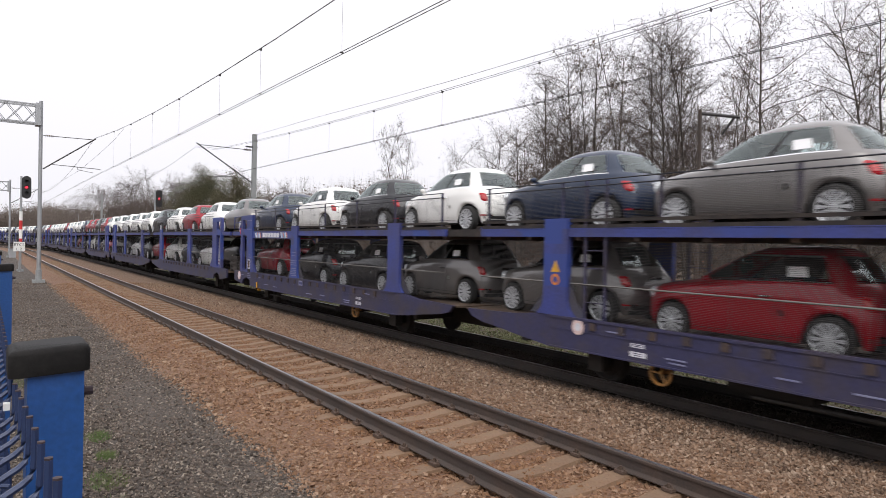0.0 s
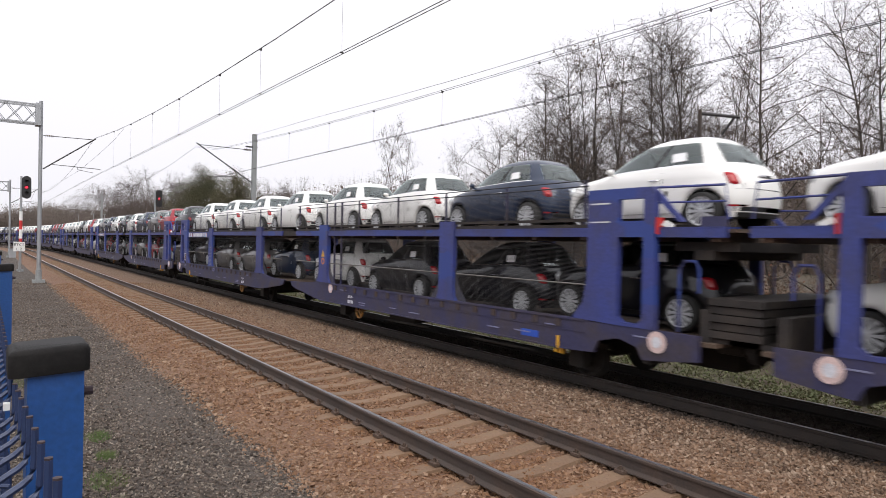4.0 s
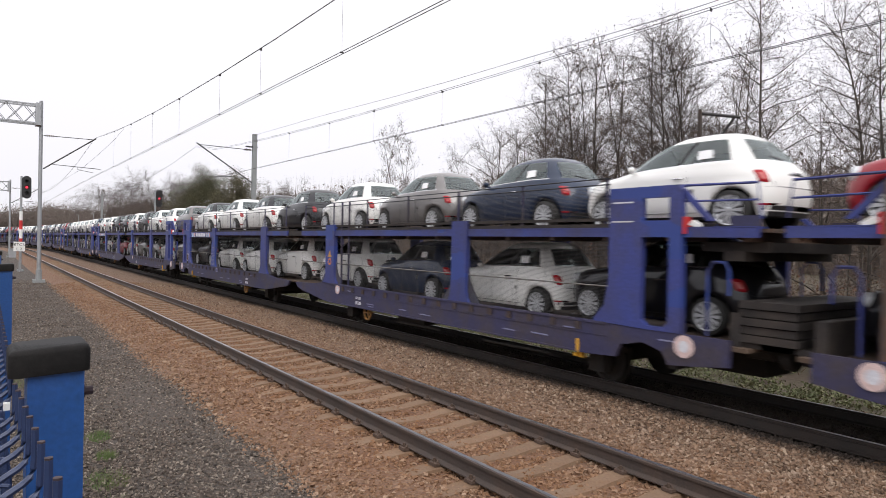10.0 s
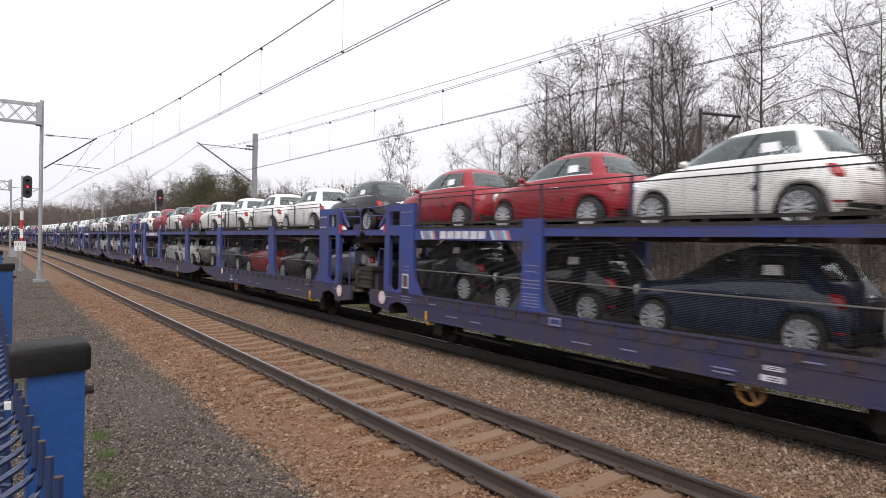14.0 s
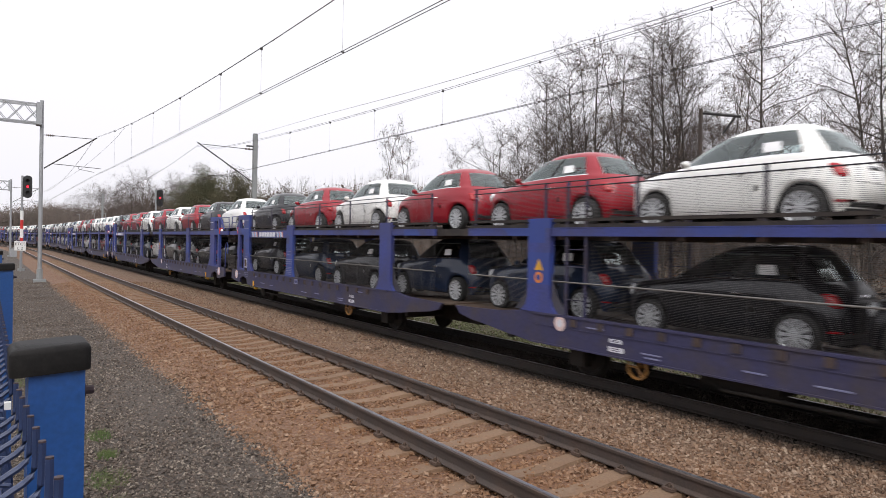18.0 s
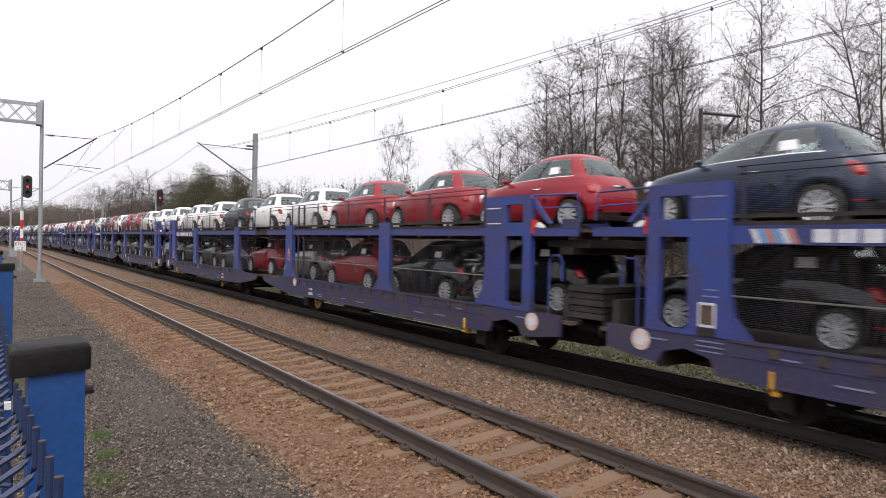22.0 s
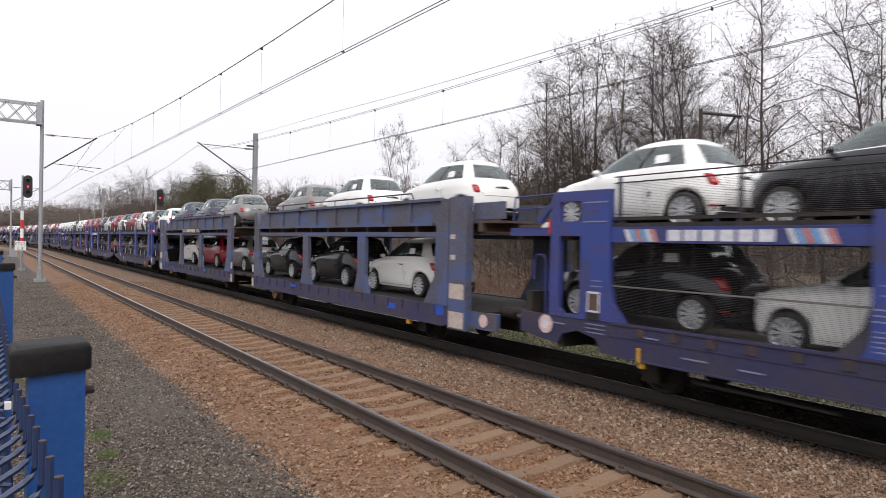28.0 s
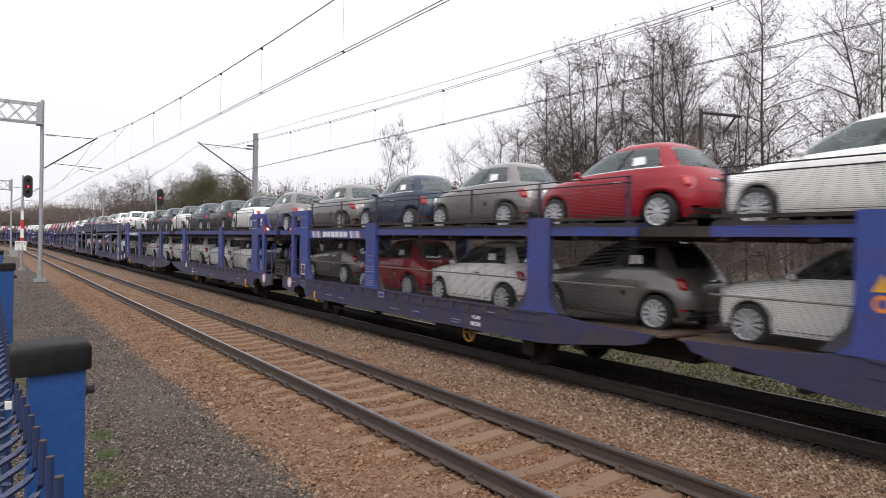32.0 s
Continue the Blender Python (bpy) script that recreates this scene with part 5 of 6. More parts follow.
def side_mast(s, x, height, arm=True):
    thing = tagged(new("catenary_mast"), "square grey concrete catenary mast beyond the train", "catenary mast", "catenary supports")
    p, a = on_line(x, s)
    g = Geo().box(-0.115, 0.115, -0.115, 0.115, -0.7, height)
    part("shaft", g, MAST, thing)
    part("top_clamp", Geo().box(-0.5, 0.18, -0.05, 0.05, height - 0.78, height - 0.70), STEEL_DARK, thing)
    thing.matrix_basis = Matrix.Translation(p) @ Matrix.Rotation(a, 4, "Z")
    return thing


side_mast(36.90, 12.57, 8.22)
cantilever(36.90, 12.57, FAR, 5.38, 7.28, "dark cantilever arm over the train")
side_mast(99.98, 12.96, 8.05)
side_mast(164.69, 12.96, 8.05)


def wires(name, x, label, low, mess, s_mid, rise, s_mast, dropper_s):
    """Contact and carrier wires in pairs with droppers, from behind the camera to far away."""
    thing = tagged(new(name), label, "overhead wire", "overhead wires")

    def mz(s):
        if s < s_mast:
            return mess + rise * (s - s_mid) ** 2
        u = (s - s_mast) % 52.0
        return mess + 0.1 + (1.15 / 26 ** 2) * (u - 26) ** 2

    far = [s_mast + 6.5 * i for i in range(1, 24)]
    near = [-22 + (s_mast + 22) * i / 16 for i in range(17)]
    for dx in (-0.035, 0.035):
        part("contact_wire", Geo().tube([on_line(x + dx, s, contact_z(s, low))[0] for s in near + far], 0.0062, 5), COPPER, thing)
    for dx, dz in ((-0.035, 0.0), (0.035, 0.07)):
        part("carrier_wire", Geo().tube([on_line(x + dx, s, mz(s) + dz)[0] for s in near + far], 0.0055, 5), COPPER, thing)
    for s in dropper_s:
        g = Geo().tube([on_line(x, s, contact_z(s, low))[0], on_line(x, s, mz(s))[0]], 0.0022, 4)
        g.box(x - 0.03, x + 0.03, s - 0.008, s + 0.008, contact_z(s, low) - 0.005, contact_z(s, low) + 0.02)
        g.box(x - 0.026, x + 0.026, s - 0.008, s + 0.008, mz(s) - 0.012, mz(s) + 0.042)
        part("dropper", g, COPPER, thing)
    return thing


wires("overhead_wire", NEAR, "twin dark contact wires over the empty track", 5.26, 6.20, 9.5, 0.00138, 39.85, (5.97, 9.79, 13.70, 16.68, 20.87, 24.77, 28.96, 33.24))
wires("overhead_wire", FAR, "twin dark contact wires over the train", 5.16, 5.985, 8.0, 0.00106, 37.37, (2.1, 6.13, 10.08, 13.64, 17.21, 20.31, 23.88, 27.51))
spare = tagged(new("tie_wire"), "thin dark wire dipping from the carrier wire", "overhead wire", "overhead wires")
part("strand", Geo().tube([(NEAR, 30.6, 6.80), (NEAR, 33.0, 6.62), (NEAR, 38.0, 6.46), (NEAR, 46.0, 6.30), (NEAR - 0.4, 58.0, 6.10), (NEAR - 0.8, 75.0, 5.95)], 0.006, 5), COPPER, spare)
feeder = tagged(new("feeder_line"), "thin dark wire from the mast head to the carrier wire", "overhead wire", "overhead wires")
part("strand", Geo().tube([(12.45, 36.62, 8.11), (11.60, 26.17, 7.50), (10.80, 18.19, 6.90), (10.40, 14.51, 6.64), (9.95, 10.35, 6.38), (9.65, 7.44, 6.19), (9.55, 6.26, 6.15), (9.5, -10.0, 6.30)], 0.006, 5), COPPER, feeder)


def signal(x, s, z, label, stripes):
    """A three-lamp colour light signal on a post, red lit."""
    thing = tagged(new("railway_signal"), label, "railway signal", "railway signals")
    g = Geo()
    g.tube([(-0.30, 0.12, -0.4), (-0.30, 0.12, z + 0.75)], 0.07, 10)
    part("post", g, GALV, thing, smooth=True)
    if stripes:
        for i in range(4):
            g = Geo().tube([(-0.30, 0.12, 1.3 + i * 0.62), (-0.30, 0.12, 1.92 + i * 0.62)], 0.10, 12)
            part("band", g, SIGN_RED if i % 2 == 0 else SIGN_WHITE, thing, "red band" if i % 2 == 0 else "white band", smooth=True)
    out = []
    for i in range(20):
        a = 6.28319 * i / 20
        out.append((0.28 * math.cos(a), 0.50 * (1 if math.sin(a) > 0 else -1) + 0.28 * math.sin(a)))
    vs = [(px, yy, z + pz) for yy in (-0.04, 0.04) for px, pz in out]
    g = Geo().add(vs, [tuple(range(20)), tuple(range(20, 40))[::-1]] + [(i, 20 + i, 20 + (i + 1) % 20, (i + 1) % 20) for i in range(20)])
    part("backboard", g, BLACK, thing)
    part("housing", Geo().box(-0.16, 0.16, 0.04, 0.30, z - 0.6, z + 0.6), BLACK, thing)
    for i, dz in enumerate((0.40, 0.0, -0.40)):
        g = Geo()
        n = 14
        for k in range(n):
            a0, a1 = math.pi * (k / n) , math.pi * ((k + 1) / n)
            r = 0.125
            pts = [(r * math.cos(a0), r * math.sin(a0)), (r * math.cos(a1), r * math.sin(a1))]
            g.add([(pts[0][0], -0.04, z + dz + pts[0][1]), (pts[1][0], -0.04, z + dz + pts[1][1]), (pts[1][0], -0.24, z + dz + pts[1][1]), (pts[0][0], -0.24, z + dz + pts[0][1])], [(0, 1, 2, 3)])
        part("hood", g, BLACK, thing)
        lens = [(0.075 * math.cos(6.28319 * k / 14), -0.045, z + dz + 0.075 * math.sin(6.28319 * k / 14)) for k in range(14)]
        g = Geo().add(lens + [(0, -0.065, z + dz)], [(k, (k + 1) % 14, 14) for k in range(14)])
        part("lens", g, RED_GLOW if i == 1 else BLACK, thing, "glowing red lens" if i == 1 else "dark lens")
    part("foot", Geo().box(-0.5, -0.1, -0.08, 0.32, -0.5, -0.2), MAST, thing)
    p, a = on_line(x, s)
    thing.matrix_basis = Matrix.Translation(p) @ Matrix.Rotation(a, 4, "Z")
    return thing


signal(2.26, 53.18, 5.45, "black colour light signal showing red on a striped post", True)
signal(12.74, 62.76, 5.70, "black colour light signal showing red beyond the train", False)

sign = tagged(new("track_sign"), "small white board with black lettering on a thin post", "sign", "")
part("post", Geo().tube([(1.86, 52.21, -0.42), (1.86, 52.21, 1.70)], 0.035, 8), GALV, sign)
board = part("board", Geo().box(1.52, 2.17, 52.14, 52.17, 1.07, 1.70), SIGN_WHITE, sign)
for body, z in (("ETCS", 1.42), ("L 2", 1.13)):
    cu = bpy.data.curves.new("text", "FONT")
    cu.body, cu.size, cu.align_x, cu.extrude = body, 0.265, "CENTER", 0.002
    cu.materials.append(SIGN_BLACK)
    txt = new("lettering", cu)
    txt.parent = board
    txt.matrix_basis = Matrix.Translation((1.845, 52.135, z)) @ Matrix.Rotation(radians(90), 4, "X")

pole = tagged(new("bracket_pole"), "old dark pole with a braced side arm beyond the train", "pole", "")
part("shaft", Geo().tube([(16.5, 10.93, -0.8), (16.5, 10.93, 6.10)], 0.065, 8, r2=0.055), RAIL_SIDE, pole, smooth=True)
part("arm", Geo().tube([(16.48, 10.95, 6.00), (17.2, 10.14, 5.86)], 0.045, 6), STEEL_DARK, pole)
part("brace", Geo().tube([(17.1, 10.25, 5.86), (16.98, 10.55, 5.40)], 0.035, 6), STEEL_DARK, pole)

for x, s, h in ((15.27, 113.35, 5.63), (15.80, 127.00, 6.07), (16.33, 144.57, 6.29)):
    lamp = tagged(new("street_lamp"), "thin grey lamp post far beyond the train", "street lamp", "lamp posts")
    part("pole", Geo().tube([(0, 0, -0.6), (0, 0, h)], 0.06, 6, r2=0.04), GALV, lamp)
    part("head", Geo().box(-0.45, 0.12, -0.1, 0.1, h - 0.02, h + 0.10), MAST, lamp)
    lamp.matrix_basis = Matrix.Translation(on_line(x, s)[0])
cab = tagged(new("trackside_cabinet"), "small grey cabinet beside the track", "cabinet", "")
part("case", Geo().box(2.1, 2.75, 85.20, 85.70, -0.47, 0.57), GALV, cab)
part("lid", Geo().box(2.05, 2.80, 85.15, 85.75, 0.57, 0.65), MAST, cab)


# ---- fence right beside the camera ----
def rounded_cap(x0, x1, y0, y1, z0, z1, r, lean):
    g, n = Geo(), 5
    ring = []
    for cx, cy, a0 in ((x1 - r, y1 - r, 0), (x0 + r, y1 - r, 90), (x0 + r, y0 + r, 180), (x1 - r, y0 + r, 270)):
        ring += [(cx + r * math.cos(radians(a0 + 90 * i / n)), cy + r * math.sin(radians(a0 + 90 * i / n))) for i in range(n + 1)]
    m, vs, fs = len(ring), [], []
    mx, my = (x0 + x1) / 2, (y0 + y1) / 2
    for k, (zz, sc) in enumerate(((z0, 1.0), (z1 - 0.006, 1.0), (z1 - 0.002, 0.95), (z1, 0.86))):
        vs += [(mx + (px - mx) * sc, my + (py - my) * sc, zz + lean * (px - mx)) for px, py in ring]
    for k in range(3):
        fs += [(k * m + i, k * m + (i + 1) % m, (k + 1) * m + (i + 1) % m, (k + 1) * m + i) for i in range(m)]
    fs += [tuple(range(m))[::-1], tuple(range(3 * m, 4 * m))]
    return g.add(vs, fs)


for i, s in enumerate((0.795, 3.12, 5.44)):
    post = tagged(new("fence_post"), "bright blue square fence post with a black cap", "fence post", "fence posts")
    x0, x1 = (0.037, 0.089)
    part("shaft", Geo().box(x0, x1, s, s + 0.06, -0.47, 2.0228), BLUE_POST, post)
    part("cap", rounded_cap(x0 - 0.017, x1 + 0.006, s - 0.006, s + 0.072, 2.0133, 2.0416, 0.010, 0.05), CAP, post, "worn black plastic cap", smooth=True)
    for z in (1.986, 1.26, 0.52):
        g = Geo().tube([(x1, s + 0.03, z), (x1 + 0.004, s + 0.03, z)], 0.008, 6).tube([(x1 + 0.004, s + 0.03, z), (x1 + 0.012, s + 0.03, z)], 0.005, 8)
        part("bolt", g, RUST_TIP, post, "rusty bolt")
    part("clip", Geo().box(x0 - 0.020, x0 - 0.014, s + 0.022, s + 0.030, 1.9746, 1.9819), SIGN_WHITE, post, "pale clamp")


def fence_panel(s0, s1, single):
    """A welded wire panel with a folded rib near the top and bare prongs."""
    panel = tagged(new("mesh_fence"), "dark blue welded wire mesh fence with bare prongs", "fence", "fence sections")
    n = int(round((s1 - s0) / 0.0465))
    x = 0.026
    whole = Geo()
    for i in range(n + 1):
        y = s0 + (s1 - s0) * i / n
        x = 0.0328 - 0.0199 * (min(y, 0.80) - 0.40)
        dz = -0.0507 * (min(y, 0.80) - 0.40) + 0.0052
        path = [(px, py, pz + (dz if pz > 1.93 else 0)) for px, py, pz in [(x, y, 0.0001), (x, y, 1.8865), (x - 0.004, y, 1.9096), (x - 0.05, y, 1.9347), (x - 0.05, y, 1.9578), (x - 0.014, y, 1.9819), (x - 0.007, y, 1.9861), (x - 0.0025, y, 1.9903), (x - 0.0004, y, 1.9966), (x, y, 2.0039), (x, y, 2.0238)]]
        g = Geo() if single else whole
        g.tube(path, 0.0026, 6)
        g.tube([(x, y, 2.0239 + dz), (x, y, 2.0251 + dz)], 0.00255, 6, 1)
        if single:
            part("upright_wire", g, [BLUE_WIRE, RUST_TIP], panel)
    if not single:
        tagged(part("upright_wires", whole, [BLUE_WIRE, RUST_TIP], panel), kind="stuff")
    for z, dx in ((1.782, -0.005), (1.57, -0.005), (1.3, -0.005), (1.1, -0.005), (0.9, -0.005), (0.6, -0.005), (0.3, -0.005)):
        part("level_wire", Geo().tube([(x + dx, s0, z), (x + dx, s1, z)], 0.0029, 6), BLUE_WIRE, panel)
    return panel


fence_panel(-0.065, 0.77, True)
fence_panel(0.865, 3.16, True)
fence_panel(3.19, 5.48, False)


# ---- trees and scrub ----
BARK = mat("dark bark", (0.048, 0.040, 0.034), 0.95, 0, 0.6, 3, 40, 0.4, (0.080, 0.068, 0.055), 0, 0.15)
TWIG = mat("brown twigs", (0.074, 0.058, 0.052), 0.95, 0, 0.5, 1.2, 30, 0.0, (0.10, 0.072, 0.058), 0, 0.2)
LEAF_BROWN = mat("withered brown leaves", (0.095, 0.062, 0.034), 0.85, 0, 0.7, 1.5, 30, 0.0, (0.060, 0.048, 0.028), 0, 0.2)
LEAF_GREEN = mat("olive leaves", (0.064, 0.064, 0.032), 0.8, 0, 0.7, 0.8, 20, 0.0, (0.085, 0.070, 0.030), 0, 0.1)
LEAF_RUST = mat("rust-red bramble leaves", (0.165, 0.072, 0.044), 0.85, 0, 0.7, 0.7, 20, 0.0, (0.085, 0.065, 0.036), 0, 0.1)
STEM = mat("dry bramble stems", (0.150, 0.096, 0.066), 0.9, 0, 0.6, 0.8, 20, 0.0, (0.075, 0.058, 0.044))


def leaf_quads(rng, g, p, n, spread, size):
    for _ in range(n):
        c = p + Vector((rng.gauss(0, spread), rng.gauss(0, spread), rng.gauss(0, spread)))
        a = Vector((rng.uniform(-1, 1), rng.uniform(-1, 1), rng.uniform(-1, 1))).normalized()
        b = a.cross(Vector((rng.uniform(-1, 1), rng.uniform(-1, 1), rng.uniform(-1, 1)))).normalized()
        h = size * rng.uniform(0.6, 1.3)
        g.add([c - a * h, c + b * h * 0.55, c + a * h, c - b * h * 0.55], [(0, 1, 2, 3)])


def twig(g, p, q, r):
    """A three-sided spike."""
    d = (q - p).normalized()
    a = d.orthogonal().normalized()
    b = d.cross(a)
    g.add([p + a * r, p - a * r * 0.5 + b * r * 0.87, p - a * r * 0.5 - b * r * 0.87, q], [(0, 1, 3), (1, 2, 3), (2, 0, 3)])


def bend(rng, p, d, length, n, up, wob):
    pts = [p]
    for i in range(n):
        d = (d + Vector((rng.gauss(0, wob), rng.gauss(0, wob), up + rng.gauss(0, wob)))).normalized()
        pts.append(pts[-1] + d * length / n)
    return pts


def tree_meshes(seed, height, reach, first, limbs, leaves, leaf_size, stem, forks=1):
    """A trunk with spreading limbs, and a crown of fine twigs with some leaves left."""
    rng = random.Random(seed)
    wood, fine, crown = Geo(), Geo(), Geo()
    starts = []
    for f in range(forks):
        base = Vector((rng.uniform(-0.4, 0.4) * (forks > 1), rng.uniform(-0.4, 0.4) * (forks > 1), -0.6))
        lean = Vector((rng.gauss(0, 0.03 + 0.10 * (forks > 1)), rng.gauss(0, 0.03 + 0.10 * (forks > 1)), 1)).normalized()
        h = height * (1 if f == 0 else rng.uniform(0.65, 0.95))
        path = bend(rng, base, lean, h + 0.6, 12, 0.06, 0.035)
        wood.tube(path, stem * (1 if f == 0 else 0.7), 7, 0, 0.008)
        starts.append(path)
    for path in starts:
        m = limbs // forks
        for i in range(m):
            t = first + (0.98 - first) * (i + rng.random()) / m
            k = t * 12
            p = path[int(k)].lerp(path[min(12, int(k) + 1)], k - int(k))
            az = i * 2.4 + rng.uniform(-0.6, 0.6)
            el = rng.uniform(0.0, 0.75) + 0.35 * t
            length = reach * (1.12 - t) ** 0.65 * rng.uniform(0.45, 1.15) + 0.3
            d = Vector((math.cos(az) * math.cos(el), math.sin(az) * math.cos(el), math.sin(el)))
            lp = bend(rng, p, d, length, 5, 0.05, 0.17)
            wood.tube(lp, 0.006 + 0.0065 * length, 4, 0, 0.003, False)
            subs = int(5 + length * 4.6)
            for j in range(subs):
                u = 0.12 + 0.88 * (j + rng.random()) / subs
                kk = min(4.999, u * 5)
                q = lp[int(kk)].lerp(lp[int(kk) + 1], kk - int(kk))
                d2 = (lp[int(kk) + 1] - lp[int(kk)]).normalized() + Vector((rng.gauss(0, 0.75), rng.gauss(0, 0.75), rng.gauss(0.05, 0.6)))
                sp = bend(rng, q, d2.normalized(), 0.25 + length * rng.uniform(0.18, 0.40), 3, 0.0, 0.28)
                for a in range(3):
                    twig(fine, sp[a], sp[a] + (sp[a + 1] - sp[a]) * 1.25, 0.0055 - 0.0012 * a)
                for _ in range(7):
                    w = sp[rng.randrange(1, 4)] if rng.random() < 0.7 else sp[0].lerp(sp[1], rng.random())
                    e = w + Vector((rng.gauss(0, 0.19), rng.gauss(0, 0.19), rng.gauss(0.03, 0.17)))
                    twig(fine, w, e, 0.0038)
                    if rng.random() < leaves:
                        leaf_quads(rng, crown, e, rng.randrange(1, 3), 0.06, leaf_size)
    return wood.mesh("trunk", BARK, True), fine.mesh("twigs", TWIG), (crown.mesh("leaves", LEAF_BROWN) if crown.v else None)


TREES = [tree_meshes(3, 10.0, 3.1, 0.28, 50, 0.22, 0.029, 0.085), tree_meshes(8, 9.0, 3.4, 0.20, 46, 0.34, 0.029, 0.075, 2), tree_meshes(14, 9.5, 3.0, 0.16, 46, 0.40, 0.029, 0.08),
         tree_meshes(21, 8.0, 3.6, 0.12, 48, 0.28, 0.030, 0.07, 3), tree_meshes(27, 8.5, 0.8, 0.35, 13, 0.20, 0.045, 0.03)]


def tree(kind, x, s, scale, turn, label, wide=1.0):
    wood, fine, leaf = TREES[kind]
    t = tagged(new("tree"), label, "tree", "trees beyond the train")
    part("trunk", wood, None, t)
    part("crown", fine, None, t, "network of fine bare twigs")
    if leaf:
        part("leaves", leaf, None, t, "scattered withered leaves")
    t.matrix_basis = pose(x, s, -0.45, 0, 0, turn) @ Matrix.Diagonal((scale * wide, scale * wide, scale, 1))
    return t


BARE = "bare dark-barked tree with sparse brown leaves"
spots = [(1, 26.3, 15.6, 1.15), (0, 22.1, 21.1, 1.15), (2, 23.2, 23.1, 1.17), (1, 23.7, 21.4, 1.28), (3, 23.2, 24.1, 1.20), (2, 24.2, 20.6, 1.24), (2, 22.1, 17.0, 1.16), (0, 21.1, 15.5, 1.10), (2, 23.2, 16.4, 1.17), (0, 22.1, 15.0, 1.09),
         (1, 23.2, 15.1, 1.13), (3, 25.3, 18.7, 1.05), (4, 19.0, 11.5, 1.15), (2, 18.4, 9.6, 1.05), (0, 20.0, 7.9, 0.94), (4, 21.1, 8.9, 0.93), (2, 17.9, 6.5, 0.88), (3, 23.2, 10.3, 0.91), (3, 24.2, 28.9, 1.16),
         (1, 25.3, 28.4, 1.02), (1, 26.3, 33.1, 1.00), (3, 25.3, 27.2, 1.09), (3, 28.4, 27.6, 1.31), (3, 28.4, 25.1, 1.30), (3, 19.0, 12.4, 0.81), (1, 28.4, 20.6, 1.15), (4, 23.2, 41.8, 1.39), (4, 23.7, 38.5, 1.25),
         (4, 23.2, 35.9, 1.17), (4, 24.2, 40.7, 1.21), (4, 21.1, 17.0, 1.30), (4, 22.1, 20.4, 1.36), (3, 25.3, 62.1, 1.05), (1, 27.4, 74.2, 1.06), (0, 27.4, 6.6, 1.05), (3, 20.5, 4.2, 0.99), (2, 22.1, 1.0, 0.99),
         (1, 24.2, 5.1, 0.88), (2, 23.2, 4.8, 0.88), (1, 20.0, -1.6, 0.94), (2, 32.7, 32.3, 1.10), (1, 30.0, 27.8, 1.21), (3, 31.6, 19.7, 1.32), (1, 28.4, 49.6, 0.94), (3, 29.5, 125.9, 1.71), (1, 28.4, 119.2, 1.49),
         (3, 28.4, 164.3, 2.21), (1, 31.6, 152.0, 1.88), (3, 25.8, 68.6, 1.05), (3, 34.8, 141.7, 1.88)]
rng = random.Random(11)
for kind, x, s, scale in spots:
    tree(kind, x, s, scale, rng.uniform(0, 360), BARE if kind != 4 else "slender bare sapling with a few leaves", 0.95 if kind != 3 else 1.05)


def leafy_crown(seed, w, d, h, clumps):
    """A broad crown of many clumps of small leaves, with gaps."""
    rng = random.Random(seed)
    g = Geo()
    for _ in range(clumps):
        a, e, r = rng.uniform(0, 6.283), rng.uniform(-0.5, 1.5), rng.uniform(0.15, 0.93) ** 0.5
        k = 1 + 0.18 * math.sin(3 * a + seed) + 0.12 * math.sin(5 * e + 2 * a)
        c = Vector((w * r * k * math.cos(a) * math.cos(e), d * r * k * math.sin(a) * math.cos(e), h * r * k * math.sin(e)))
        leaf_quads(rng, g, c, 22, 0.30, 0.075)
    return g


big = tagged(new("tree"), "broad olive-green leafy tree beyond the train", "tree", "trees beyond the train")
part("trunk", TREES[3][0], None, big, at=Matrix.Diagonal((1.3, 1.3, 0.9, 1)))
part("crown", leafy_crown(4, 5.0, 4.6, 4.9, 1900), LEAF_GREEN, big, "dense olive-green foliage", at=(0, 0, 5.6))
big.matrix_basis = Matrix.Translation((24.8, 92.3, -0.45)) @ Matrix.Diagonal((1.03, 1.0, 1.104, 1))
big2 = tagged(new("tree"), "broad brownish leafy tree beyond the train", "tree", "trees beyond the train")
part("trunk", TREES[3][0], None, big2, at=Matrix.Diagonal((1.2, 1.2, 0.85, 1)))
part("crown", leafy_crown(9, 4.0, 3.8, 4.4, 1000), mat("brown-olive leaves", (0.078, 0.072, 0.036), 0.85, 0, 0.7, 0.8, 20, 0.0, (0.085, 0.062, 0.04)), big2, "brownish-olive foliage", at=(0, 0, 5.2))
big2.matrix_basis = Matrix.Translation((25.8, 81.4, -0.45)) @ Matrix.Diagonal((1.03, 1.0, 1.104, 1))


